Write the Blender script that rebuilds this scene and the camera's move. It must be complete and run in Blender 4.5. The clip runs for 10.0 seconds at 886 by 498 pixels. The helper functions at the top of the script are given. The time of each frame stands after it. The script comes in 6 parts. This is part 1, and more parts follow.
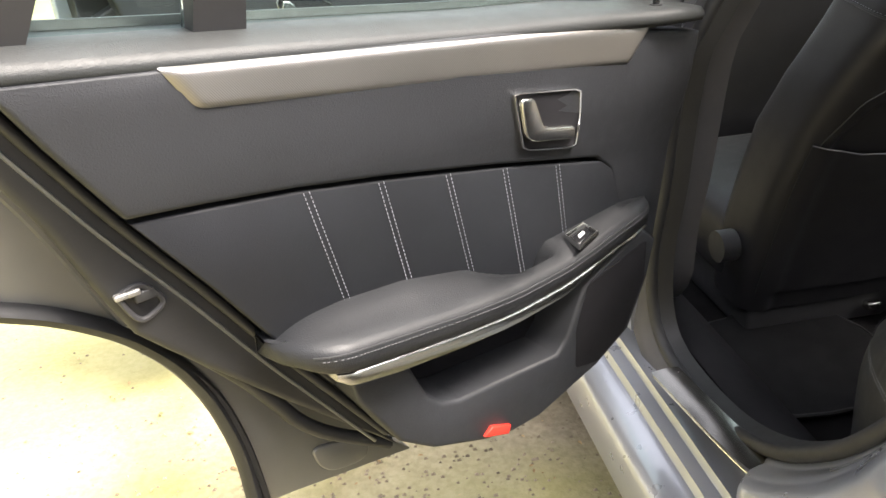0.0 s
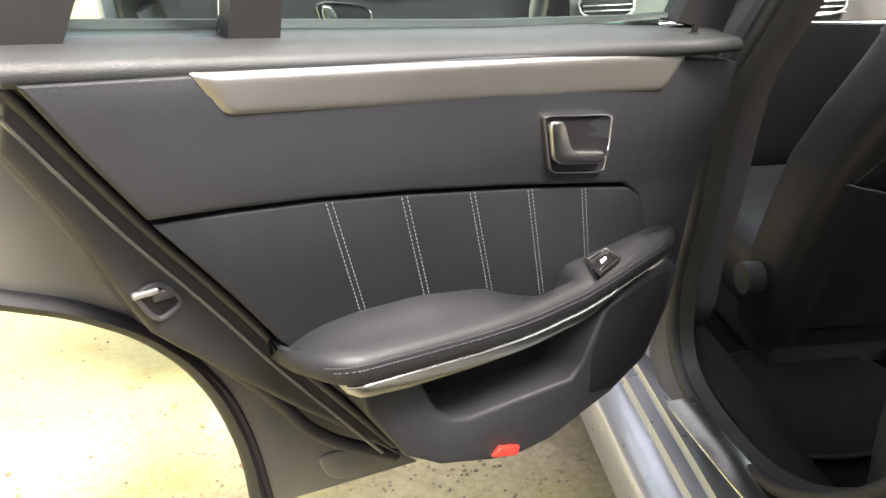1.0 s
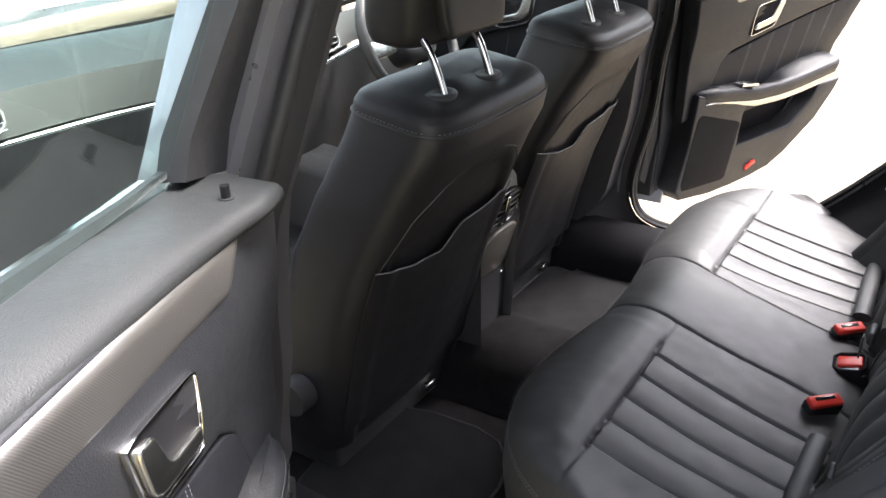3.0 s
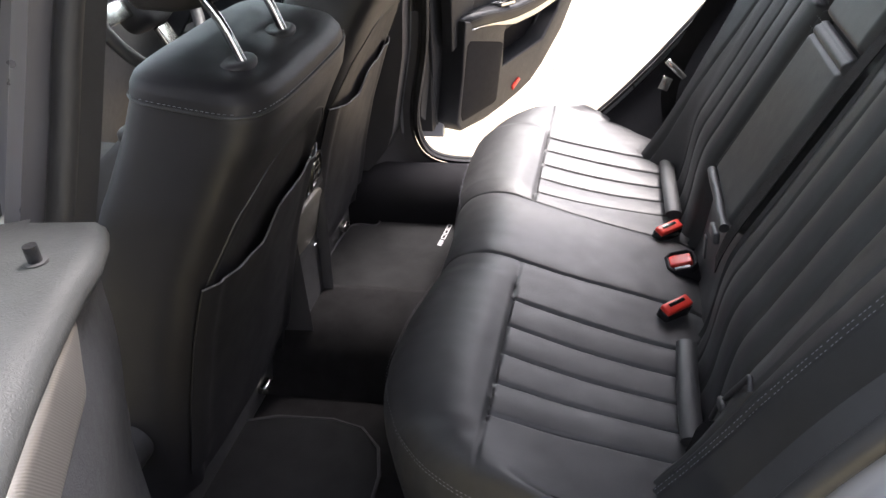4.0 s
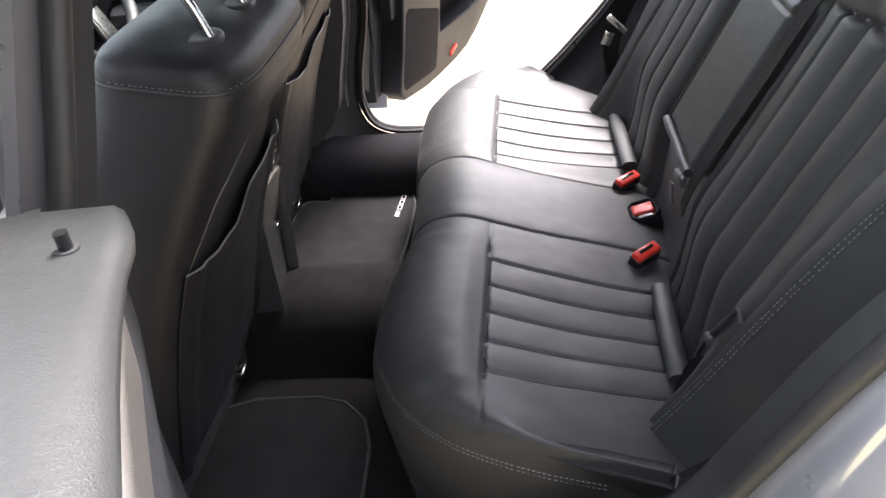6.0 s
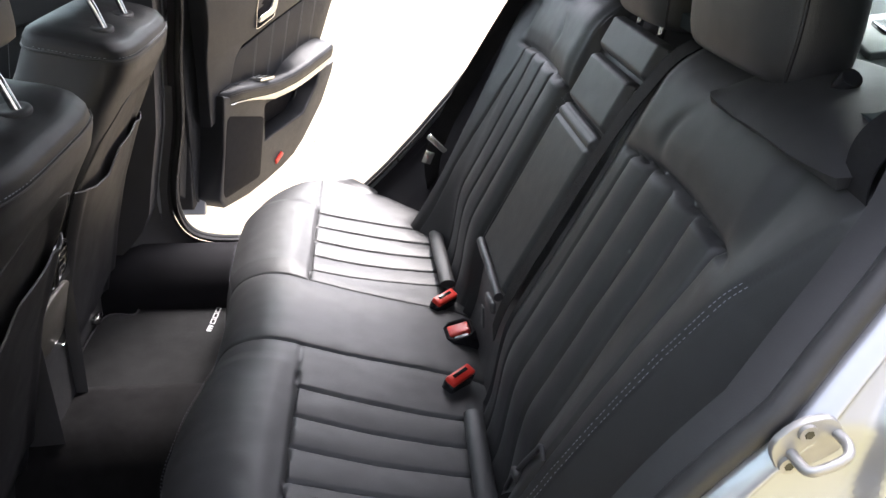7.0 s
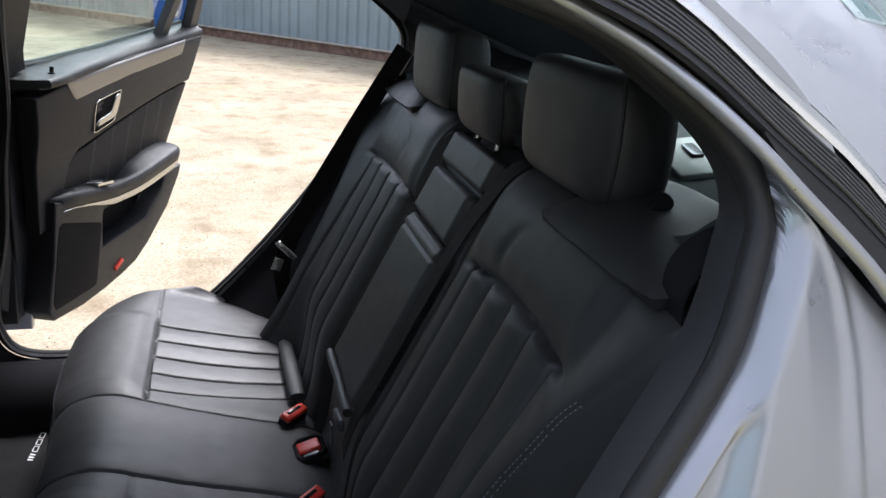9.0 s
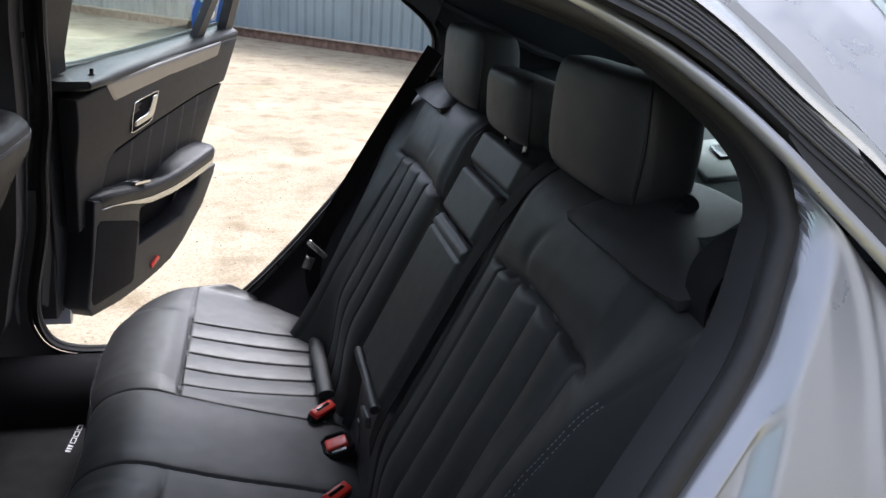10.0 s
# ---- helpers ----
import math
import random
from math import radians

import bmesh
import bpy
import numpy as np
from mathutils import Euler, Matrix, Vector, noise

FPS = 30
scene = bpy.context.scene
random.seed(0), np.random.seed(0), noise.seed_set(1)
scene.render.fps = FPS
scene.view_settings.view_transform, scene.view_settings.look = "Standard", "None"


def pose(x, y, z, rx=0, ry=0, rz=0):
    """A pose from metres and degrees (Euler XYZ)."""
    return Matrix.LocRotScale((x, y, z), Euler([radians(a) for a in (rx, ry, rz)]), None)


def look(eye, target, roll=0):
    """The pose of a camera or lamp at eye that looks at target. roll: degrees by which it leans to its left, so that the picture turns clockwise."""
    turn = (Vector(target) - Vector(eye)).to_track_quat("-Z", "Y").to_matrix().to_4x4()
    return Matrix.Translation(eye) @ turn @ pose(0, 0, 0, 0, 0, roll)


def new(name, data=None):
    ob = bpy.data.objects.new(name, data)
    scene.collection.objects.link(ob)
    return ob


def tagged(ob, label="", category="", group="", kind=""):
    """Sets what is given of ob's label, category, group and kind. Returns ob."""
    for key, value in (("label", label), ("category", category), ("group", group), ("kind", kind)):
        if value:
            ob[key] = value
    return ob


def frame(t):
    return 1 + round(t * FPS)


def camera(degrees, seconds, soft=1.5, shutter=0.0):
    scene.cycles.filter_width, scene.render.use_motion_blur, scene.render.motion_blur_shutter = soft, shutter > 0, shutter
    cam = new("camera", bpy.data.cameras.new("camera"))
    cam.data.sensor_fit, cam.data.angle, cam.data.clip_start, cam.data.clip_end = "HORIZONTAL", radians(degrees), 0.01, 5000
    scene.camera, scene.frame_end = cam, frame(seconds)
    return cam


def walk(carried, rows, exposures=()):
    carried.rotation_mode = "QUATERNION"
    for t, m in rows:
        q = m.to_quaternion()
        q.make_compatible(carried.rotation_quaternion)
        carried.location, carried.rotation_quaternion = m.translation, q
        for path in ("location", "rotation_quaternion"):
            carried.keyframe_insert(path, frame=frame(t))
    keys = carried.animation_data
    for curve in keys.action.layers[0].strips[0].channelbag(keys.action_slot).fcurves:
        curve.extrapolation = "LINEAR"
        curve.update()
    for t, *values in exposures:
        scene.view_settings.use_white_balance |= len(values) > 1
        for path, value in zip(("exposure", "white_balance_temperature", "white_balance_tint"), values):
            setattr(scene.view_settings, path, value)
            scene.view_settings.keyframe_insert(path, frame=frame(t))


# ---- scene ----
cam = camera(60.2, 10.0)
PATH = [
    (0, (-1.352, -0.464, 1.257), (-1.101, 1.302, 0.352), -4.2),
    (0.5, (-1.348, -0.465, 1.264), (-1.14, 1.316, 0.379), -1.6),
    (1, (-1.344, -0.457, 1.267), (-1.156, 1.326, 0.38), -1.3),
    (1.5, (-1.343, -0.458, 1.263), (-1.14, 1.318, 0.366), -1.3),
    (2, (-1.356, -0.406, 1.276), (-1.004, 1.354, 0.393), -0.2),
    (2.1, (-1.370, -0.358, 1.283), (-0.888, 1.368, 0.396), 0.8),
    (2.2, (-1.375, -0.311, 1.301), (-0.763, 1.367, 0.4), 1.3),
    (2.5, (-1.373, -0.171, 1.33), (-0.367, 1.333, 0.478), -0.6),
    (2.7, (-1.374, -0.091, 1.327), (-0.111, 1.22, 0.5), -0.6),
    (3, (-1.329, 0.019, 1.34), (0.142, 1.04, 0.45), -2.2),
    (3.2, (-1.294, 0.078, 1.333), (0.275, 0.973, 0.474), -1.7),
    (4.3, (-1.243, 0.254, 1.317), (0.388, 0.543, 0.195), -5.4),
    (4.5, (-1.244, 0.277, 1.312), (0.384, 0.539, 0.18), -6.3),
    (5, (-1.265, 0.285, 1.313), (0.361, 0.536, 0.176), -6.9),
    (5.2, (-1.268, 0.292, 1.301), (0.363, 0.539, 0.17), -6.6),
    (6.3, (-1.266, 0.288, 1.324), (0.377, 0.495, 0.202), -5.4),
    (6.5, (-1.248, 0.278, 1.316), (0.435, 0.386, 0.24), -3.1),
    (6.9, (-1.214, 0.249, 1.321), (0.543, 0.113, 0.375), 0.8),
    (7, (-1.204, 0.24, 1.327), (0.563, 0.049, 0.41), 1.7),
    (7.5, (-1.191, 0.219, 1.337), (0.604, -0.16, 0.539), 3.8),
    (8, (-1.189, 0.21, 1.345), (0.599, -0.291, 0.601), 4.6),
    (8.5, (-1.178, 0.208, 1.344), (0.597, -0.339, 0.601), 4.8),
    (9, (-1.183, 0.211, 1.35), (0.618, -0.336, 0.675), 4.6),
    (9.5, (-1.186, 0.209, 1.348), (0.615, -0.33, 0.666), 4.7),
    (10, (-1.194, 0.206, 1.354), (0.628, -0.26, 0.673), 4.2),
]
walk(cam, [(t, look(eye, target, roll)) for t, eye, target, roll in PATH], ((0, 2.98, 6800, 13), (1.2, 2.9, 6800, 14), (2.0, 2.98, 6500, 14), (2.7, 3.36, 6400, 16), (3.2, 3.06, 6350, 17), (4.5, 3.35, 6450, 19), (6.5, 3.55, 6400, 19), (7.0, 3.17, 6300, 17), (7.5, 2.33, 6050, 15), (9, 1.88, 5900, 15), (10, 1.88, 5850, 15)))

W = bpy.data.worlds.new("overcast_sky")
scene.world = W
W.use_nodes = True
wt = W.node_tree
sky = wt.nodes.new("ShaderNodeTexSky")
sky.sky_type = "NISHITA"
sky.sun_disc = False
sky.sun_elevation, sky.sun_rotation = radians(58), radians(120)
sky.air_density, sky.dust_density, sky.ozone_density = 1.0, 4.0, 1.0
haze = wt.nodes.new("ShaderNodeHueSaturation")
haze.inputs["Saturation"].default_value = 0.35
wt.links.new(sky.outputs[0], haze.inputs["Color"])
wt.links.new(haze.outputs["Color"], wt.nodes["Background"].inputs[0])
wt.nodes["Background"].inputs[1].default_value = 0.14
sun_data = bpy.data.lights.new("sun", "SUN")
sun_data.energy, sun_data.angle, sun_data.color = 1.5, radians(14), (1.0, 0.95, 0.87)
sun = new("sun", sun_data)
sun.matrix_world = look((6.0, -3.5, 11.0), (0, 0, 0))


# ---- materials ----
def node_kit(name):
    m = bpy.data.materials.new(name)
    m.use_nodes = True
    t = m.node_tree
    return m, t, t.nodes["Principled BSDF"]


def surface(name, col, rough=0.5, metal=0.0, vary=0.15, vary_scale=6.0, grain="noise", grain_scale=400.0, bump=0.15,
            bump_dist=0.001, spec=0.5, coat=0.0, sheen=0.0, rough_vary=0.08, tint=None):
    """Colour varied at a broad scale, gloss at a middle one, relief at a fine one; sizes in features per metre."""
    m, t, b = node_kit(name)
    n, l = t.nodes, t.links
    co = n.new("ShaderNodeTexCoord").outputs["Object"]
    broad = n.new("ShaderNodeTexNoise")
    broad.inputs["Scale"].default_value, broad.inputs["Detail"].default_value = vary_scale, 6
    l.new(co, broad.inputs["Vector"])
    ramp = n.new("ShaderNodeValToRGB")
    ramp.color_ramp.elements[0].position, ramp.color_ramp.elements[1].position = 0.3, 0.72
    lo = [c * (1 - vary) for c in col]
    hi = [min(1, c * (1 + vary)) for c in (tint or col)]
    ramp.color_ramp.elements[0].color, ramp.color_ramp.elements[1].color = (*lo, 1), (*hi, 1)
    l.new(broad.outputs["Fac"], ramp.inputs["Fac"])
    l.new(ramp.outputs["Color"], b.inputs["Base Color"])
    mid = n.new("ShaderNodeTexNoise")
    mid.inputs["Scale"].default_value, mid.inputs["Detail"].default_value = vary_scale * 7, 4
    l.new(co, mid.inputs["Vector"])
    mr = n.new("ShaderNodeMapRange")
    mr.inputs["To Min"].default_value, mr.inputs["To Max"].default_value = max(0.02, rough - rough_vary), min(1, rough + rough_vary)
    l.new(mid.outputs["Fac"], mr.inputs["Value"])
    l.new(mr.outputs["Result"], b.inputs["Roughness"])
    b.inputs["Metallic"].default_value = metal
    b.inputs["Specular IOR Level"].default_value = spec
    b.inputs["Coat Weight"].default_value = coat
    b.inputs["Coat Roughness"].default_value = 0.04
    b.inputs["Sheen Weight"].default_value = sheen
    if bump > 0:
        bp = n.new("ShaderNodeBump")
        bp.inputs["Strength"].default_value, bp.inputs["Distance"].default_value = bump, bump_dist
        if grain == "leather":
            v = n.new("ShaderNodeTexVoronoi")
            v.feature = "DISTANCE_TO_EDGE"
            v.inputs["Scale"].default_value = grain_scale
            warp = n.new("ShaderNodeTexNoise")
            warp.inputs["Scale"].default_value = grain_scale * 0.35
            mixv = n.new("ShaderNodeMixRGB")
            mixv.inputs["Fac"].default_value = 0.012
            l.new(co, warp.inputs["Vector"])
            l.new(co, mixv.inputs["Color1"])
            l.new(warp.outputs["Color"], mixv.inputs["Color2"])
            l.new(mixv.outputs["Color"], v.inputs["Vector"])
            l.new(v.outputs["Distance"], bp.inputs["Height"])
        elif grain == "lines":
            wv = n.new("ShaderNodeTexWave")
            wv.bands_direction = "DIAGONAL"
            wv.inputs["Scale"].default_value, wv.inputs["Distortion"].default_value = grain_scale, 0.2
            l.new(co, wv.inputs["Vector"])
            l.new(wv.outputs["Fac"], bp.inputs["Height"])
        else:
            g = n.new("ShaderNodeTexNoise")
            g.inputs["Scale"].default_value, g.inputs["Detail"].default_value = grain_scale, 3
            l.new(co, g.inputs["Vector"])
            l.new(g.outputs["Fac"], bp.inputs["Height"])
        l.new(bp.outputs["Normal"], b.inputs["Normal"])
    return m


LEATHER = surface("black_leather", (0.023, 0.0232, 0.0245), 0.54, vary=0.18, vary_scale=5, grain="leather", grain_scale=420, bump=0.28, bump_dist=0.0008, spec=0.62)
# darker copy of the leather: shade on the front seats put into its colour
LEATHER_SHADE = surface("black_leather_shaded", (0.0150, 0.0148, 0.0168), 0.52, vary=0.15, vary_scale=4, grain="leather", grain_scale=480, bump=0.25, bump_dist=0.0006, spec=0.4)
# CARD and ARM: seat leather darkened to offset excess light on the door
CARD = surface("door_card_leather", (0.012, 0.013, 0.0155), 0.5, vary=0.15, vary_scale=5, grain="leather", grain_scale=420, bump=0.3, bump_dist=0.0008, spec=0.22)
ARM = surface("armrest_leather", (0.014, 0.0148, 0.0165), 0.46, vary=0.18, vary_scale=6, grain="leather", grain_scale=300, bump=0.4, bump_dist=0.0009, spec=0.34)
BRIGHT = surface("bright_satin_metal", (0.72, 0.72, 0.70), 0.22, metal=1.0, vary=0.03, vary_scale=8, bump=0.0, rough_vary=0.02)
CAST = surface("bright_cast_steel", (0.34, 0.335, 0.33), 0.45, metal=0.7, vary=0.08, vary_scale=30, grain_scale=500, bump=0.1)
RIB = surface("ribbed_rubber", (0.05, 0.05, 0.053), 0.34, vary=0.1, vary_scale=12, bump=0.0)
SOFT = surface("soft_touch_black", (0.018, 0.0193, 0.0225), 0.55, vary=0.12, vary_scale=8, grain="leather", grain_scale=330, bump=0.45, bump_dist=0.0009, spec=0.36)
SOFT_TOP = surface("soft_touch_top", (0.025, 0.0268, 0.0272), 0.48, vary=0.12, vary_scale=8, grain="leather", grain_scale=330, bump=0.4, bump_dist=0.0009, spec=0.34)
PLASTIC = surface("dark_hard_plastic", (0.030, 0.030, 0.032), 0.52, vary=0.12, vary_scale=9, grain_scale=900, bump=0.2, bump_dist=0.0005)
# grey trim plastic, made paler and more lavender to carry the lens veil
PILLAR = surface("grey_pillar_plastic", (0.055, 0.0535, 0.058), 0.6, vary=0.1, vary_scale=9, grain_scale=900, bump=0.15, bump_dist=0.0005)
GLOSSBLACK = surface("gloss_black_plastic", (0.012, 0.012, 0.013), 0.18, vary=0.1, vary_scale=9, bump=0.0)
RUBBER = surface("black_rubber", (0.015, 0.0152, 0.0165), 0.58, vary=0.15, vary_scale=12, grain_scale=600, bump=0.15)
SILVER = surface("brushed_silver_trim", (0.265, 0.256, 0.245), 0.38, metal=0.9, vary=0.06, vary_scale=3, grain="lines", grain_scale=190, bump=0.25, bump_dist=0.0004)
# lightened and warmed: light from the far door put into the flap's colour
FLAP = surface("satin_warm_plastic", (0.13, 0.12, 0.105), 0.42, metal=0.3, vary=0.08, vary_scale=9, grain_scale=900, bump=0.1, bump_dist=0.0004)
DASHTRIM = surface("satin_dash_trim", (0.17, 0.168, 0.16), 0.40, metal=0.9, vary=0.06, vary_scale=3, grain="lines", grain_scale=190, bump=0.2, bump_dist=0.0004)
CHROME = surface("polished_chrome", (0.72, 0.72, 0.72), 0.09, metal=1.0, vary=0.04, vary_scale=8, bump=0.0, rough_vary=0.02)
SATIN = surface("satin_metal", (0.52, 0.52, 0.50), 0.26, metal=1.0, vary=0.04, vary_scale=8, bump=0.0, rough_vary=0.02)
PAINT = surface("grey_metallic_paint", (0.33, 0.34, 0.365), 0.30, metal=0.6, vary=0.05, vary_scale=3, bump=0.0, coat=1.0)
# about half the body paint's tone, for the rear door skins and edges
PAINT_DARK = surface("grey_darker_paint", (0.16, 0.16, 0.15), 0.40, metal=0.4, vary=0.12, vary_scale=5, grain_scale=900, bump=0.08, coat=0.4)
CARPET = surface("black_carpet", (0.011, 0.0105, 0.011), 0.95, vary=0.3, vary_scale=25, grain_scale=900, bump=0.9, bump_dist=0.003, spec=0.1)
MAT_PILE = surface("velour_mat", (0.014, 0.014, 0.0145), 0.95, vary=0.2, vary_scale=18, grain_scale=1200, bump=0.8, bump_dist=0.002, spec=0.1)
SHELFM = surface("shelf_fabric", (0.034, 0.042, 0.044), 0.95, vary=0.12, vary_scale=8, grain_scale=700, bump=0.3, spec=0.04)
SHELFL = surface("shelf_lid_plastic", (0.17, 0.195, 0.195), 0.8, vary=0.1, vary_scale=8, grain_scale=900, bump=0.2, spec=0.2)
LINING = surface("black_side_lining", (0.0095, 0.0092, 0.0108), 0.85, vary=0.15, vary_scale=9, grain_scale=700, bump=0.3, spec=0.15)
# paler and bluer than its black cloth: lens veil put into the colour
LINER = surface("veil_lifted_liner", (0.066, 0.070, 0.080), 0.95, vary=0.1, vary_scale=10, grain_scale=900, bump=0.3, spec=0.15)
HEM = surface("dark_elastic_hem", (0.10, 0.10, 0.105), 0.6, vary=0.1, vary_scale=60, bump=0.0)
THREAD = surface("grey_thread", (0.24, 0.25, 0.28), 0.7, vary=0.1, vary_scale=60, bump=0.0)
RED = surface("red_plastic", (0.62, 0.035, 0.022), 0.35, vary=0.08, vary_scale=30, bump=0.0)
WEB = surface("black_webbing", (0.009, 0.009, 0.010), 0.75, vary=0.1, vary_scale=40, grain="lines", grain_scale=500, bump=0.4, bump_dist=0.0005, spec=0.2)
WHITE = surface("white_print", (0.7, 0.7, 0.7), 0.6, vary=0.05, vary_scale=40, bump=0.0)
SCUFF = surface("scuff_plate_metal", (0.20, 0.19, 0.175), 0.24, metal=1.0, vary=0.08, vary_scale=6, bump=0.0)


def glass_mat(name, col, rough=0.0):
    m, t, b = node_kit(name)
    b.inputs["Base Color"].default_value = (*col, 1)
    b.inputs["Roughness"].default_value = rough
    b.inputs["Transmission Weight"].default_value = 1.0
    b.inputs["IOR"].default_value = 1.45
    return m


GLASS = glass_mat("green_tinted_glass", (0.74, 0.90, 0.86))
PRIVACY = surface("dark_privacy_glass", (0.02, 0.024, 0.026), 0.04, vary=0.05, vary_scale=2, bump=0.0, rough_vary=0.02, coat=1.0)


# ---- building helpers ----
ROOTS = {}


def thing(name, loc, label, category, group="", kind=""):
    ob = new(name)
    ob.location = loc
    ob.empty_display_size = 0.1
    ROOTS[ob] = Vector(loc)
    return tagged(ob, label, category, group, kind)


def root_of(ob):
    while ob.parent:
        ob = ob.parent
    return ROOTS[ob]


def part(name, bm, material, parent, label="", m=None, smooth=True, kind=""):
    """Links a bmesh, in world metres or under the map m, as one mesh under a thing or a part."""
    if m is not None:
        bm.transform(m)
        if m.to_3x3().determinant() < 0:
            bmesh.ops.reverse_faces(bm, faces=bm.faces[:])
    while parent.parent and parent.parent.parent:
        parent = parent.parent
    bm.transform(Matrix.Translation(-root_of(parent)))
    me = bpy.data.meshes.new(name)
    bm.to_mesh(me)
    bm.free()
    me.materials.append(material)
    if smooth:
        me.shade_smooth()
    ob = new(name, me)
    ob.parent = parent
    if smooth:
        me.set_sharp_from_angle(angle=radians(50))
    return tagged(ob, label, kind=kind)


def solo(name, bm, material, label, category, loc=(0, 0, 0), group="", kind="", smooth=True):
    bm.transform(Matrix.Translation(-Vector(loc)))
    me = bpy.data.meshes.new(name)
    bm.to_mesh(me)
    bm.free()
    me.materials.append(material)
    ob = new(name, me)
    ob.location = loc
    if smooth:
        me.shade_smooth()
        me.set_sharp_from_angle(angle=radians(50))
    ROOTS[ob] = Vector(loc)
    return tagged(ob, label, category, group, kind)


def round_poly(pts, times=2, closed=True, cut=0.22):
    """Cuts the corners of a polygon or polyline."""
    p = [Vector(q) for q in pts]
    for _ in range(times):
        out = [] if closed else [p[0]]
        for i in range(len(p) if closed else len(p) - 1):
            a, b = p[i], p[(i + 1) % len(p)]
            out += [a.lerp(b, cut), a.lerp(b, 1 - cut)]
        p = out if closed else out + [p[-1]]
    return p


def prism(poly, w0, w1, bevel=0.003, segs=2, both=False):
    """A slab with the outline poly (u, v), from depth w0 to w1, its w1 rim rounded."""
    bm = bmesh.new()
    lo = [bm.verts.new((p[0], p[1], w0)) for p in poly]
    hi = [bm.verts.new((p[0], p[1], w1)) for p in poly]
    top = bm.faces.new(hi)
    bottom = bm.faces.new(lo[::-1])
    k = len(poly)
    for i in range(k):
        bm.faces.new((lo[i], lo[(i + 1) % k], hi[(i + 1) % k], hi[i]))
    bmesh.ops.recalc_face_normals(bm, faces=bm.faces[:])
    if bevel > 0:
        edges = list(top.edges) + (list(bottom.edges) if both else [])
        bmesh.ops.bevel(bm, geom=edges, offset=bevel, segments=segs, profile=0.5, affect="EDGES", clamp_overlap=True)
    return bm


def loft(rings, cap=True, closed=True):
    """Skins a list of rings with equal counts."""
    bm = bmesh.new()
    vs = [[bm.verts.new(p) for p in r] for r in rings]
    for a, b in zip(vs, vs[1:]):
        k = len(a)
        for i in range(k if closed else k - 1):
            bm.faces.new((a[i], a[(i + 1) % k], b[(i + 1) % k], b[i]))
    if cap and closed:
        bm.faces.new(vs[0][::-1])
        bm.faces.new(vs[-1])
    bmesh.ops.recalc_face_normals(bm, faces=bm.faces[:])
    return bm


def sheet(fn, nu, nv, thick=0.004, flip=False):
    """A curved sheet fn(a, b), a and b from 0 to 1, with thickness."""
    pts = np.array([[fn(i / nu, j / nv) for j in range(nv + 1)] for i in range(nu + 1)], float)
    du = np.gradient(pts, axis=0)
    dv = np.gradient(pts, axis=1)
    nor = np.cross(du, dv)
    nor /= np.linalg.norm(nor, axis=2, keepdims=True) + 1e-12
    if flip:
        nor = -nor
    back = pts - nor * thick
    bm = bmesh.new()
    A = [[bm.verts.new(p) for p in row] for row in pts]
    B = [[bm.verts.new(p) for p in row] for row in back]
    for i in range(nu):
        for j in range(nv):
            bm.faces.new((A[i][j], A[i + 1][j], A[i + 1][j + 1], A[i][j + 1]))
            bm.faces.new((B[i][j], B[i][j + 1], B[i + 1][j + 1], B[i + 1][j]))
    rim = [(i, 0) for i in range(nu)] + [(nu, j) for j in range(nv)] + [(i, nv) for i in range(nu, 0, -1)] + [(0, j) for j in range(nv, 0, -1)]
    for (i, j), (k, h) in zip(rim, rim[1:] + rim[:1]):
        bm.faces.new((A[i][j], B[i][j], B[k][h], A[k][h]))
    bmesh.ops.recalc_face_normals(bm, faces=bm.faces[:])
    return bm


def tube(path, radius, sides=8, flat=1.0, closed=False):
    """A round bar along a path; flat squashes it across."""
    p = [Vector(q) for q in path]
    rings, up = [], None
    k = len(p)
    for i, q in enumerate(p):
        a = p[(i - 1) % k] if closed or i else q
        b = p[(i + 1) % k] if closed or i < k - 1 else q
        d = (b - a).normalized()
        if up is None:
            up = Vector((0, 0, 1)) if abs(d.z) < 0.9 else Vector((1, 0, 0))
        side = d.cross(up).normalized()
        up = side.cross(d).normalized()
        rings.append([q + side * (radius * math.cos(s)) + up * (radius * flat * math.sin(s)) for s in (2 * math.pi * j / sides for j in range(sides))])
    if closed:
        rings.append(rings[0])
        bm = loft(rings, cap=False)
        bmesh.ops.remove_doubles(bm, verts=bm.verts[:], dist=1e-6)
        return bm
    return loft(rings)


def box(cx, cy, cz, sx, sy, sz, bevel=0.004, segs=2, m=None):
    bm = bmesh.new()
    bmesh.ops.create_cube(bm, size=1, matrix=Matrix.Translation((cx, cy, cz)) @ Matrix.Diagonal((sx, sy, sz, 1)))
    if bevel > 0:
        bmesh.ops.bevel(bm, geom=bm.edges[:], offset=bevel, segments=segs, profile=0.5, affect="EDGES", clamp_overlap=True)
    if m is not None:
        bm.transform(m)
    return bm


def spline(pts, count, closed=False):
    """Points at even steps of a Catmull-Rom curve through pts."""
    p = [Vector(q) for q in pts]
    k = len(p)
    out = []
    for n in range(count):
        s = n / (count if closed else count - 1) * (k if closed else k - 1)
        i = min(int(s), k - 1 if closed else k - 2)
        f = s - i
        q = [p[(i + o) % k] if closed else p[min(max(i + o, 0), k - 1)] for o in (-1, 0, 1, 2)]
        out.append(0.5 * ((2 * q[1]) + (q[2] - q[0]) * f + (2 * q[0] - 5 * q[1] + 4 * q[2] - q[3]) * f * f + (3 * q[1] - q[0] - 3 * q[2] + q[3]) * f ** 3))
    return out


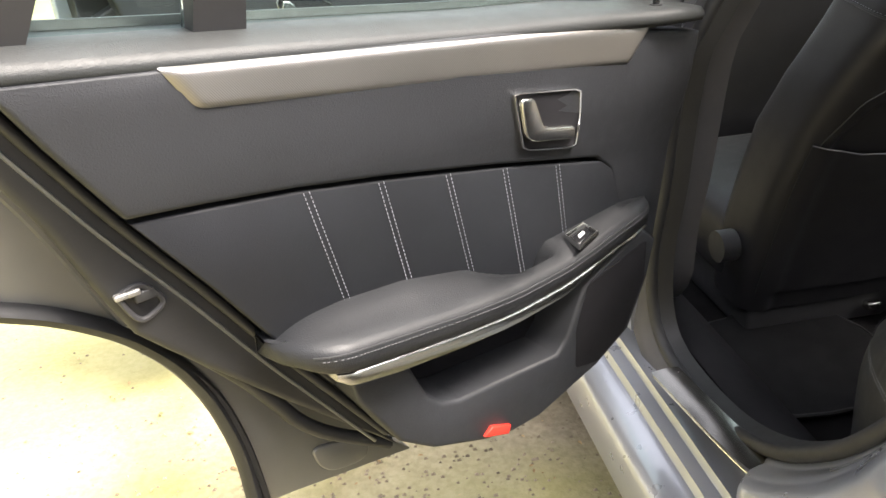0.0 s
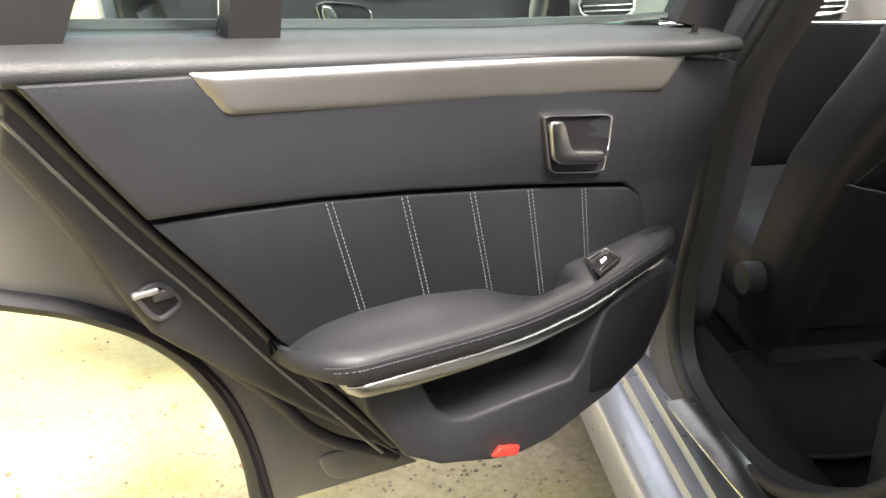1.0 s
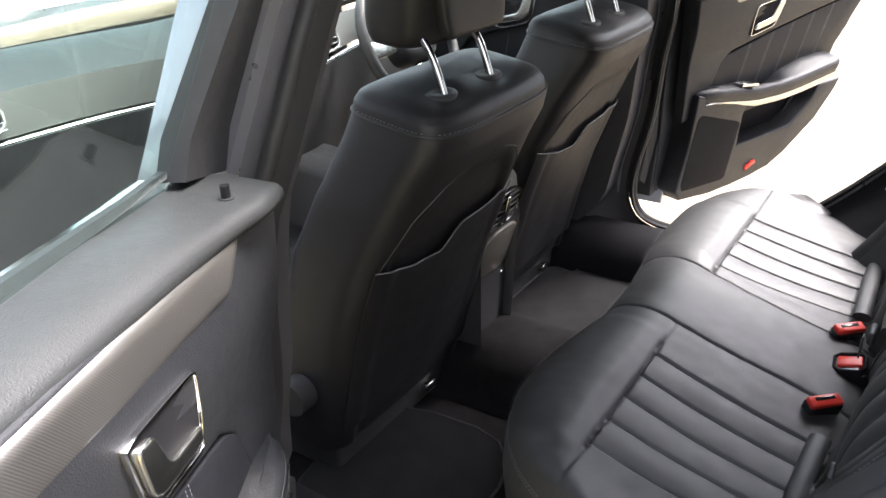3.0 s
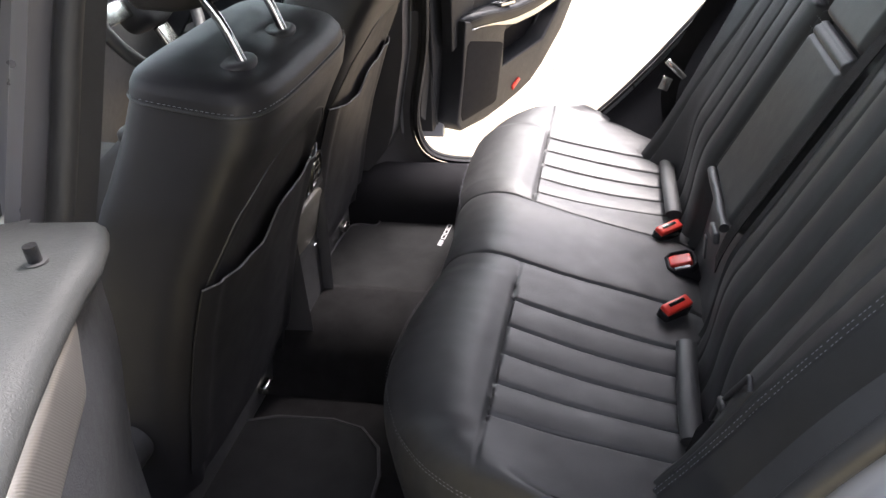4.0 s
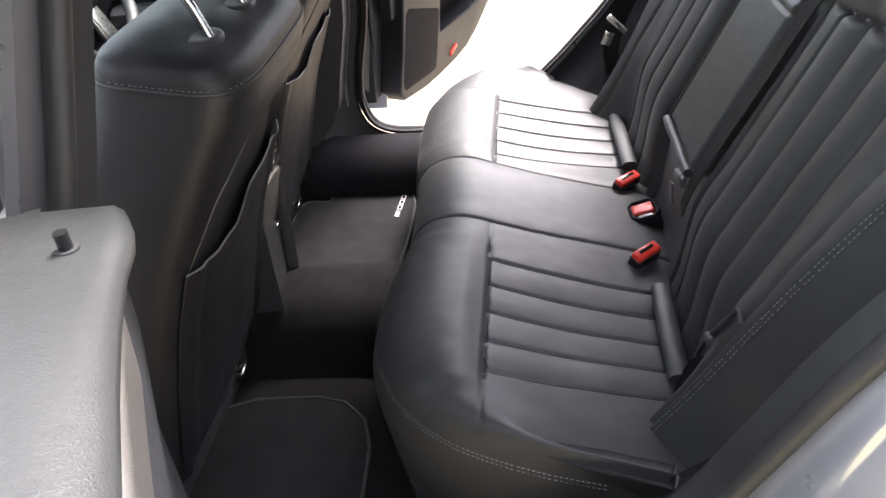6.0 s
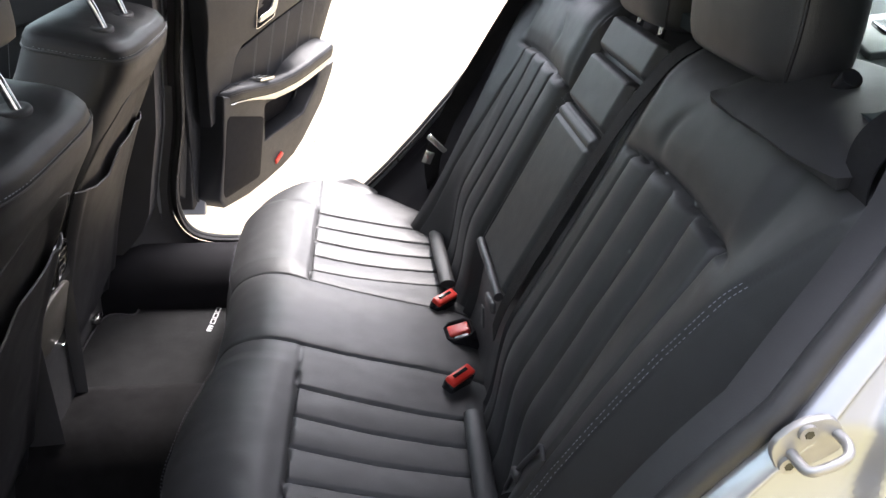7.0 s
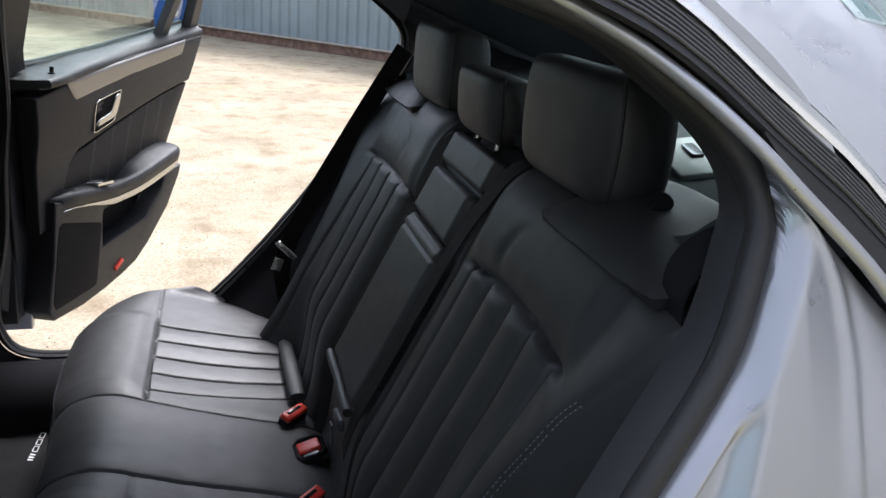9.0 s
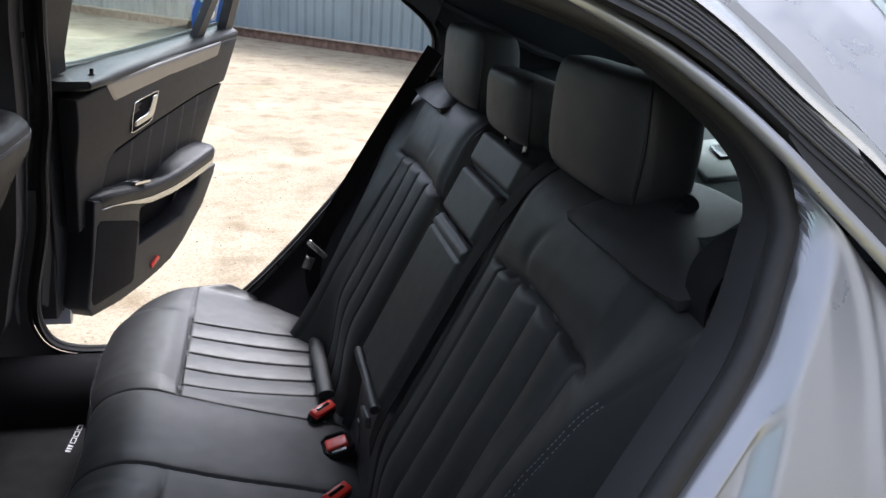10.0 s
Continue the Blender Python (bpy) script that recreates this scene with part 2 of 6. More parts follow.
def dashes(path, length=0.0036, gap=0.0020, width=0.0009, lift=(0, 0, 0.0006)):
    """A row of stitches along a path of points."""
    p = [Vector(q) + Vector(lift) for q in path]
    bm = bmesh.new()
    carry = 0.0
    for a, b in zip(p, p[1:]):
        d = b - a
        full = d.length
        if full < 1e-6:
            continue
        d /= full
        side = d.cross(Vector(lift).normalized() if Vector(lift).length else Vector((0, 0, 1)))
        side = (side.normalized() if side.length > 1e-6 else Vector((1, 0, 0))) * width / 2
        up = Vector(lift).normalized() * width * 0.5 if Vector(lift).length else Vector((0, 0, width * 0.5))
        s = carry
        while s + length < full:
            c0, c1 = a + d * s, a + d * (s + length)
            v = [bm.verts.new(q) for q in (c0 - side, c0 + side, c1 + side, c1 - side, (c0 + c1) / 2 - side * 0.6 + up, (c0 + c1) / 2 + side * 0.6 + up)]
            for f in ((0, 1, 5, 4), (4, 5, 2, 3), (1, 2, 5), (0, 4, 3)):
                bm.faces.new([v[i] for i in f])
            s += length + gap
        carry = max(0.0, s - full)
    return bm


def interp(x, xs, ys):
    return float(np.interp(x, xs, ys))


def bump1(d, w):
    return math.exp(-(d / w) ** 2)


def pillow(w, h, t, sag=0.0, nz=28, na=40):
    """A head restraint standing on z = 0, its face to +y."""
    rings = []
    for k in range(nz + 1):
        f = k / nz
        e = math.sqrt(max(0, 1 - abs(2 * f - 1) ** 5))
        hw, hd = w / 2 * (0.86 + 0.14 * e) * (0.93 + 0.07 * math.sin(math.pi * f)), t / 2 * (0.55 + 0.45 * e)
        if k in (0, nz):
            hw, hd = hw * 0.9, hd * 0.45
        row = []
        for j in range(na):
            s = 2 * math.pi * j / na
            c, n = math.cos(s), math.sin(s)
            px_ = math.copysign(abs(c) ** 0.45, c) * hw
            py_ = math.copysign(abs(n) ** 0.5, n) * hd
            py_ += -0.10 * px_ * px_ / w + 0.02 * (f - 0.5)
            row.append(Vector((px_, py_, f * h)))
        rings.append(row)
    return loft(rings)



# ---- ground ----
def ground_mat():
    m, t, b = node_kit("worn_concrete_yard")
    n, l = t.nodes, t.links
    co = n.new("ShaderNodeTexCoord").outputs["Object"]
    def noise_at(scale, detail=6):
        q = n.new("ShaderNodeTexNoise")
        q.inputs["Scale"].default_value, q.inputs["Detail"].default_value = scale, detail
        l.new(co, q.inputs["Vector"])
        return q.outputs["Fac"]
    r1 = n.new("ShaderNodeValToRGB")
    for e, (p, c) in zip(r1.color_ramp.elements, ((0.32, (0.255, 0.215, 0.150, 1)), (0.7, (0.375, 0.322, 0.232, 1)))):
        e.position, e.color = p, c
    l.new(noise_at(1.3), r1.inputs["Fac"])
    r2 = n.new("ShaderNodeValToRGB")
    for e, (p, c) in zip(r2.color_ramp.elements, ((0.42, (0.86, 0.86, 0.86, 1)), (0.66, (1, 1, 1, 1)))):
        e.position, e.color = p, c
    l.new(noise_at(14, 8), r2.inputs["Fac"])
    mul = n.new("ShaderNodeMixRGB")
    mul.blend_type = "MULTIPLY"
    mul.inputs["Fac"].default_value = 0.8
    l.new(r1.outputs["Color"], mul.inputs["Color1"])
    l.new(r2.outputs["Color"], mul.inputs["Color2"])
    moss = n.new("ShaderNodeMixRGB")
    moss.inputs["Color2"].default_value = (0.25, 0.25, 0.085, 1)
    r3 = n.new("ShaderNodeValToRGB")
    r3.color_ramp.elements[0].position, r3.color_ramp.elements[1].position = 0.56, 0.75
    r3.color_ramp.elements[1].color = (0.6, 0.6, 0.6, 1)
    # greener toward the near side of the yard
    sep = n.new("ShaderNodeSeparateXYZ")
    l.new(co, sep.inputs[0])
    near_green = n.new("ShaderNodeMapRange")
    near_green.inputs["From Min"].default_value, near_green.inputs["From Max"].default_value = 0.6, -2.4
    near_green.inputs["To Min"].default_value, near_green.inputs["To Max"].default_value = -0.05, 0.24
    l.new(sep.outputs["X"], near_green.inputs["Value"])
    both = n.new("ShaderNodeMath")
    l.new(noise_at(1.1, 8), both.inputs[0])
    l.new(near_green.outputs["Result"], both.inputs[1])
    l.new(both.outputs[0], r3.inputs["Fac"])
    l.new(r3.outputs["Color"], moss.inputs["Fac"])
    # brown stains and sandy grain
    stain = n.new("ShaderNodeMixRGB")
    stain.inputs["Color2"].default_value = (0.135, 0.088, 0.046, 1)
    r4 = n.new("ShaderNodeValToRGB")
    r4.color_ramp.elements[0].position, r4.color_ramp.elements[1].position = 0.50, 0.78
    r4.color_ramp.elements[1].color = (0.75, 0.75, 0.75, 1)
    l.new(noise_at(4.5, 10), r4.inputs["Fac"])
    l.new(r4.outputs["Color"], stain.inputs["Fac"])
    l.new(mul.outputs["Color"], stain.inputs["Color1"])
    sand = n.new("ShaderNodeMixRGB")
    sand.blend_type = "MULTIPLY"
    sand.inputs["Fac"].default_value = 1.0
    r5 = n.new("ShaderNodeValToRGB")
    for e, (p, c) in zip(r5.color_ramp.elements, ((0.34, (0.80, 0.79, 0.77, 1)), (0.62, (1.08, 1.08, 1.08, 1)))):
        e.position, e.color = p, c
    l.new(noise_at(55, 12), r5.inputs["Fac"])
    l.new(stain.outputs["Color"], sand.inputs["Color1"])
    l.new(r5.outputs["Color"], sand.inputs["Color2"])
    l.new(sand.outputs["Color"], moss.inputs["Color1"])
    l.new(moss.outputs["Color"], b.inputs["Base Color"])
    b.inputs["Roughness"].default_value = 0.9
    b.inputs["Specular IOR Level"].default_value = 0.2
    bp = n.new("ShaderNodeBump")
    bp.inputs["Strength"].default_value, bp.inputs["Distance"].default_value = 0.6, 0.006
    l.new(noise_at(90, 8), bp.inputs["Height"])
    l.new(bp.outputs["Normal"], b.inputs["Normal"])
    return m


def ground_sheet():
    bm = bmesh.new()
    xs = sorted(set([-400, -150, -60, -25, 25, 60, 150, 400] + [round(-12 + i * 0.5, 2) for i in range(49)]))
    rows = [[bm.verts.new((x, y, 0.012 * noise.noise(Vector((x * 0.6, y * 0.6, 3.1))) if max(abs(x), abs(y)) < 13 else 0.0)) for y in xs] for x in xs]
    for i in range(len(xs) - 1):
        for j in range(len(xs) - 1):
            bm.faces.new((rows[i][j], rows[i + 1][j], rows[i + 1][j + 1], rows[i][j + 1]))
    return bm


solo("ground", ground_sheet(), ground_mat(), "pale worn concrete yard with moss and grit", "ground", kind="structure")

# ---- car body ----
car = thing("car", (0, 0, 0.0), "grey metallic saloon car with its doors open", "car")


def side_x(z):
    """Half width of the body side at the door opening, by height."""
    return interp(z, [0.2, 0.36, 0.60, 0.95, 1.35, 1.5], [0.74, 0.755, 0.775, 0.77, 0.60, 0.53])


# rear door opening, seen from the side (y, z), going round
LOOP = [(0.62, 0.345), (0.725, 0.365), (0.770, 0.43), (0.772, 0.53), (0.736, 0.70), (0.721, 0.86), (0.691, 1.03), (0.668, 1.20), (0.638, 1.31), (0.54, 1.385),
        (0.28, 1.405), (0.08, 1.375), (-0.073, 1.335), (-0.143, 1.293), (-0.191, 1.255), (-0.218, 1.218), (-0.225, 1.18), (-0.215, 1.147), (-0.178, 1.07),
        (-0.100, 0.98), (-0.028, 0.895), (0.022, 0.82), (0.070, 0.73), (0.125, 0.63), (0.205, 0.53), (0.32, 0.43), (0.46, 0.365)]
ring = spline([(0, y, z) for y, z in LOOP], 130, closed=True)
ring_n = []
for i, q in enumerate(ring):
    d = (ring[(i + 1) % 130] - ring[i - 1]).normalized()
    ring_n.append(Vector((0, d.z, -d.y)) * -1.0)
mid = sum(ring, Vector()) / 130
if (ring[0] + ring_n[0] * 0.1 - mid).length < (ring[0] - mid).length:
    ring_n = [-v for v in ring_n]


def rear_y(s, y, z):
    """The far opening stands a little further back along its rear edge."""
    return y - 0.064 * math.exp(-((z - 0.85) / 0.19) ** 2) if s > 0 and y < 0.34 else y


def ribbon(s, o0, o1, x0, x1, z_lift=0.0, rows=4, arch=0.0):
    """A band round the opening from offset o0 to o1, outward; x0, x1 are added to the half width."""
    rings = []
    for i, (q, nn) in enumerate(zip(ring, ring_n)):
        col = []
        for r in range(rows + 1):
            f = r / rows
            p = q + nn * (o0 + (o1 - o0) * f)
            x = side_x(p.z) + x0 + (x1 - x0) * f + arch * math.sin(math.pi * f)
            col.append(Vector((s * x, rear_y(s, p.y, p.z), p.z)))
        rings.append(col)
    rings.append(rings[0])
    bm = loft(rings, cap=False, closed=False)
    bmesh.ops.remove_doubles(bm, verts=bm.verts[:], dist=1e-6)
    return bm


for s in (-1, 1):
    part("door_seal", tube([(s * (side_x(q.z) + 0.002), rear_y(s, q.y - 0.011 * v.y, q.z), q.z - 0.011 * v.z) for q, v in zip(ring, ring_n)], 0.012, 10, closed=True), RUBBER, car, "black rubber door seal")
    part("inner_seal_lip", ribbon(s, -0.016, -0.024, -0.004, -0.036, rows=3, arch=0.004), RUBBER, car)
    jamb = ribbon(s, 0.0, 0.055, -0.006, 0.03, rows=6, arch=0.008)
    # behind the opening the quarter panel takes the place of the jamb
    bmesh.ops.delete(jamb, geom=[f for f in jamb.faces if f.calc_center_median().y < 0.66 and f.calc_center_median().z < (1.19 if f.calc_center_median().y < 0.30 else 0.40)], context="FACES")
    # dark piece added where the door's window frame should hide the painted jamb
    front = [f for f in jamb.faces if f.calc_center_median().y > 0.60]
    cover = jamb.copy()
    cover.faces.ensure_lookup_table()
    keep = {f.index for f in front}
    bmesh.ops.delete(cover, geom=[f for f in cover.faces if f.index not in keep], context="FACES")
    bmesh.ops.delete(jamb, geom=front, context="FACES")
    part("door_jamb", jamb, PAINT, car, "grey painted door jamb")
    part("frame_stand_in", cover, PILLAR, car, "jamb front made dark in place of the window frame")
    # rounded foot of the pillar trim, running into the sill
    foot = ribbon(s, 0.002, 0.120, -0.022, -0.075, rows=8, arch=0.014)
    bmesh.ops.delete(foot, geom=[f for f in foot.faces if f.calc_center_median().y < 0.50 or f.calc_center_median().z > 0.80], context="FACES")
    part("pillar_foot", foot, PILLAR, car, "dark plastic pillar foot")

# sill: outer skirt, step and flange along the opening
def sill(s):
    prof = [(0.62, 0.345), (0.70, 0.352), (0.745, 0.352), (0.752, 0.335), (0.775, 0.322), (0.80, 0.322), (0.806, 0.308), (0.832, 0.306), (0.838, 0.29), (0.885, 0.285), (0.905, 0.26), (0.90, 0.16), (0.80, 0.14), (0.62, 0.16)]
    rings = []
    for y in np.linspace(-0.02, 1.75, 30):
        up = 0.14 * max(0, (0.36 - y) / 0.38) ** 1.6
        rings.append([Vector((s * x, y, z + up * (1 if z > 0.25 else 0.5))) for x, z in prof])
    return loft(rings)


for s in (-1, 1):
    sl = part("sill", sill(s), PAINT, car, "grey painted sill with step ridges")
    # metal plate along the outer side of the seal, rising to the rear
    line = spline([(s * 0.792, 0.628, 0.370), (s * 0.781, 0.53, 0.371), (s * 0.774, 0.43, 0.378), (s * 0.776, 0.33, 0.402), (s * 0.779, 0.265, 0.431)], 40)
    if s < 0:
        part("scuff_plate", sheet(lambda a, b: line[round(39 * b)] + Vector((s * 0.042 * (a - 0.5), 0.016 * (a - 0.5), 0.002 * math.sin(math.pi * a) - 0.014 * (a - 0.5))), 8, 39, 0.014, True), SCUFF, sl, "brushed metal scuff plate")
        part("plate_edge", tube([q + Vector((s * 0.0215, 0.008, -0.006)) for q in line], 0.0016, 6), BRIGHT, sl, "bright edge of the scuff plate")
        part("plate_end", tube([line[39] + Vector((s * 0.042 * k, 0.016 * k - 0.002, 0.001 - 0.014 * k)) for k in (-0.5, 0.0, 0.5)], 0.0035, 8), BRIGHT, sl, "bright end of the scuff plate")

def sill_trim(s):
    prof = [(0.57, 0.22), (0.585, 0.29), (0.61, 0.340), (0.65, 0.366), (0.70, 0.372), (0.713, 0.366), (0.712, 0.346), (0.60, 0.22)]
    rings = []
    for y in np.linspace(-0.02, 1.75, 36):
        up = 0.14 * max(0, (0.36 - y) / 0.38) ** 1.6
        rings.append([Vector((s * x, y, z + up)) for x, z in prof])
    return loft(rings)


for s in (-1, 1):
    part("sill_trim", sill_trim(s), LINING, car, "black plastic sill trim")

# B pillar between the doors: outer paint and inner trim
def pillar_b(s, y_off, x_off, width, thick, low=0.36, sweep=0.0):
    rings = []
    for z in np.linspace(low, 1.40, 26):
        y0 = interp(z, [0.36, 0.53, 0.70, 0.86, 1.03, 1.20, 1.40], [0.80, 0.795, 0.756, 0.739, 0.711, 0.688, 0.64]) + y_off
        x = side_x(z) + x_off
        y0 += sweep * max(0.0, (0.52 - z) / 0.16) ** 2
        rings.append([Vector((s * (x + a), y0 + b, z)) for a, b in ((0, 0), (0.004, width * 0.3), (0.004, width * 0.7), (0, width), (-thick, width), (-thick, 0))])
    return loft(rings)


for s in (-1, 1):
    part("b_pillar", pillar_b(s, 0.0, 0.035, 0.16, 0.06), PAINT, car, "grey painted centre pillar")
    part("pillar_trim", pillar_b(s, 0.004, -0.026, 0.15, 0.080, 0.30, 0.09), PILLAR, car, "dark plastic pillar trim")

# quarter panel behind the opening, up to the roof strip
RAIL = [(1.20, 1.40), (0.9, 1.435), (0.56, 1.455), (0.28, 1.452), (0.08, 1.425), (-0.07, 1.378), (-0.145, 1.340), (-0.219, 1.284), (-0.287, 1.234), (-0.335, 1.19), (-0.46, 1.105), (-0.62, 1.03), (-0.85, 0.97), (-1.20, 0.955)]


RAILS = [(q.y, q.z) for q in spline([(0, y, z) for y, z in RAIL], 260)]


def rail_z(y):
    return interp(-y, [-p[0] for p in RAILS], [p[1] for p in RAILS])


def loop_rear(z):
    ys = [q.y for q in ring if q.y < 0.34]
    zs = [q.z for q in ring if q.y < 0.34]
    k = np.argsort(zs)
    return interp(z, np.array(zs)[k], np.array(ys)[k])


def quarter_swell(y, z):
    """How far the quarter panel stands out: a rounded rim at the seal, a trough that holds the striker, a raised land and the outer skin."""
    d = loop_rear(z) - y
    land = interp(z, [0.30, 0.90, 0.96, 0.992, 1.035, 1.073, 1.12], [-0.135, -0.138, -0.146, -0.163, -0.178, -0.190, -0.205])
    outer = interp(z, [0.30, 0.985, 1.034, 1.084, 1.134, 1.174, 1.206], [-0.275, -0.268, -0.270, -0.273, -0.267, -0.253, -0.228])
    if d < 0:
        return 0.003 + 1.2 * d
    rim = 0.019 * (1 - max(0.0, 1 - d / 0.022) ** 2)
    c = land - y
    t = max(0.0, min(1.0, c / 0.022 + 0.5))
    trough = 0.008 * max(0.0, min(1.0, (d - 0.018) / 0.010)) * (1 - t) * max(0.0, min(1.0, (1.085 - z) / 0.05))
    o = max(0.0, outer - y)
    edge = 0.0045 * bump1(outer - y, 0.006)
    low = max(0.0, 0.93 - z)
    flare = 0.36 * low * min(1.0, low / 0.10) * (1 - math.exp(-max(0.0, d - 0.01) / 0.03)) if low < 0.25 else 0.09 * (1 - math.exp(-max(0.0, d - 0.01) / 0.03))
    return 0.003 + flare + rim - trough + 0.011 * t * t * (3 - 2 * t) + edge + 0.020 * (1 - math.exp(-o / 0.05))


def quarter(s):
    """Ruled between the edge of the door opening and the roof strip."""
    def fn(a, b):
        zl = 0.30 + 0.945 * b
        yl = loop_rear(zl) + 0.014
        if b < 0.5:
            yr, zr = -1.0, 0.30 + 0.62 * b / 0.5
        else:
            yr = -1.0 + 0.70 * (b - 0.5) / 0.5
            zr = rail_z(yr) - 0.047 - 0.045 * min(1, (yr + 1.0) / 0.45)
        f = a ** 2.3
        y, z = yl + (yr - yl) * f, zl + (zr - zl) * f
        k = interp(z, [1.0, 1.20], [1.0, 0.45])
        edge = 1 - a ** 6 * min(1, max(0, (b - 0.42) / 0.12))
        return (s * (side_x(z) + 0.002 + quarter_swell(y, z) * (1 + (k - 1) * max(0.0, min(1.0, (-0.23 - y) / 0.08))) * edge), y + (rear_y(s, -0.1, z) + 0.1) * (1 - f), z)
    return sheet(fn, 170, 120, 0.008, s > 0)


for s in (-1, 1):
    part("quarter_panel", quarter(s), PAINT, car, "grey metallic rear quarter panel")


# black sheet and ribbed strip along the roof edge, then the roof
def strip_pt(s, y, a):
    """Across the strip, a from 0 at its lower to 1 at its upper edge."""
    z = rail_z(y) - 0.044 + 0.036 * a
    return Vector((s * (side_x(z) + 0.036 - 0.010 * a), y, z))


def loop_top(y):
    ys = [q.y for q in ring if q.z > 1.19]
    zs = [q.z for q in ring if q.z > 1.19]
    k = np.argsort(ys)
    return interp(y, np.array(ys)[k], np.array(zs)[k])


def edge_sheet(s):
    def fn(a, b):
        y = 0.62 - 0.93 * b
        hi = rail_z(y) - 0.044
        lo = loop_top(max(y, -0.20)) + 0.010
        if y < -0.20:
            t = min(1, (-0.20 - y) / 0.11)
            lo += (hi - lo) * t * t
        lo = min(lo, hi - 0.0005)
        z = lo + (hi - lo) * a
        inward = interp(-y, [-0.3, 0.0], [0.0, 0.036])
        return (s * (side_x(z) + 0.034 + 0.006 * math.sin(math.pi * a) - 0.022 * max(0, 1 - a / 0.25) ** 2 - inward * (1 - a)), y, z)
    return sheet(fn, 12, 90, 0.003, s < 0)


def channel_pt(s, y, a):
    """The channel under the strip; it widens to the rear, a runs downward."""
    z = rail_z(y) - 0.042 - a * interp(-y, [0.20, 0.24, 0.32, 0.42], [0.006, 0.026, 0.046, 0.052])
    return (s * (side_x(z) + 0.0345), y, z)


for s in (-1, 1):
    part("roof_edge_sheet", edge_sheet(s), RUBBER, car, "black sheet between the door opening and the roof strip")
    part("rail_groove", sheet(lambda a, b: channel_pt(s, -0.20 - 0.55 * b, a), 8, 40, 0.003, s > 0), RUBBER, car, "dark channel below the roof strip")
    part("rail_ridge", tube([(s * (side_x(rail_z(yy)) + 0.030 + interp(-yy, [-0.25, 0.05, 0.12, 0.2, 0.32], [-0.010, 0.0, 0.012, 0.034, 0.046])), yy, rail_z(yy) - interp(-yy, [-0.25, 0.05, 0.2, 0.32, 0.45, 0.7], [0.046, 0.050, 0.064, 0.084, 0.098, 0.105])) for yy in np.linspace(0.25, -0.70, 70)], 0.0065, 10), PAINT, car, "painted ridge below the roof strip")
    bed = part("roof_strip", sheet(lambda a, b: strip_pt(s, 1.1 - 1.72 * b, a), 4, 60, 0.006, s < 0), RUBBER, car, "black ribbed roof strip")
    for lane in range(6):
        part("rib", tube([strip_pt(s, yy, 0.24 + 0.12 * lane) + Vector((s * 0.001, 0, 0.001)) for yy in np.linspace(1.1, -0.62, 60)], 0.0017, 6), RIB, bed)


def roof_point(f, y, lift=0.0):
    """f from -1 to 1 across."""
    z0 = rail_z(y) + 0.009
    xr = side_x(z0 - 0.017) + 0.009
    crown = interp(y, [-1.2, -1.0, -0.75, -0.5, -0.35, -0.2, -0.1, 0.2, 1.2], [0.05, 0.24, 0.41, 0.38, 0.28, 0.14, 0.11, 0.10, 0.10])
    return (xr * f, y, z0 + crown * (1 - abs(f) ** 2.2) + lift)


part("roof", sheet(lambda a, b: roof_point((-1 + 2 * a) * 0.985, 1.15 - 1.63 * b), 40, 56, 0.02, True), PAINT, car, "grey metallic roof")
for s in (-1, 1):
    part("rear_pillar_skin", sheet(lambda a, b: roof_point(s * (0.985 - 0.36 * a), -0.48 - 0.70 * b, 0.0), 12, 30, 0.012, s < 0), PAINT, car, "grey painted rear pillar")
    part("rear_pillar_lining", sheet(lambda a, b: roof_point(s * (0.93 - 0.31 * a), -0.455 - 0.66 * b, -0.045), 12, 30, 0.010, s > 0), LINER, car)
    # bright metal in place of paint: the roof edge's sky highlight put into it
    part("roof_edge_band", sheet(lambda a, b: strip_pt(s, 0.9 - 1.6 * b, 1) + Vector((s * (0.004 - 0.021 * a + 0.004 * math.sin(math.pi * a)), 0, 0.002 + 0.020 * a + 0.004 * math.sin(math.pi * a))), 8, 80, 0.005, s < 0), BRIGHT, car, "roof edge in bright metal, for the sky highlight on its paint")
    part("edge_band_seal", tube([strip_pt(s, 0.9 - 0.0267 * k, 1) + Vector((-s * 0.0185, 0, 0.0205)) for k in range(60)], 0.0034, 6), RUBBER, car)
part("rear_window", sheet(lambda a, b: roof_point(-0.635 + 1.27 * a, -0.465 - 0.71 * b, 0.002), 40, 40, 0.005, True), GLASS, car, "curved rear window").visible_shadow = False
part("headliner", sheet(lambda a, b: roof_point((-1 + 2 * a) * 0.93, 1.10 - 1.56 * b, -0.045), 20, 34, 0.01), LINER, car, "fabric headliner, lifted to blue-grey for lens veil")
for s in (-1, 1):
    part("rail_trim", sheet(lambda a, b: (s * (side_x(rail_z(1.1 - 1.3 * b)) - 0.005 - 0.07 * a), 1.1 - 1.3 * b, rail_z(1.1 - 1.3 * b) - 0.055 + 0.05 * a), 4, 40, 0.012), LINER, car)
part("boot_lid", sheet(lambda a, b: (-0.72 + 1.44 * a, -1.14 - 0.45 * b, 0.985 + 0.03 * math.sin(math.pi * a) - 0.06 * b), 16, 10, 0.02), PAINT, car)
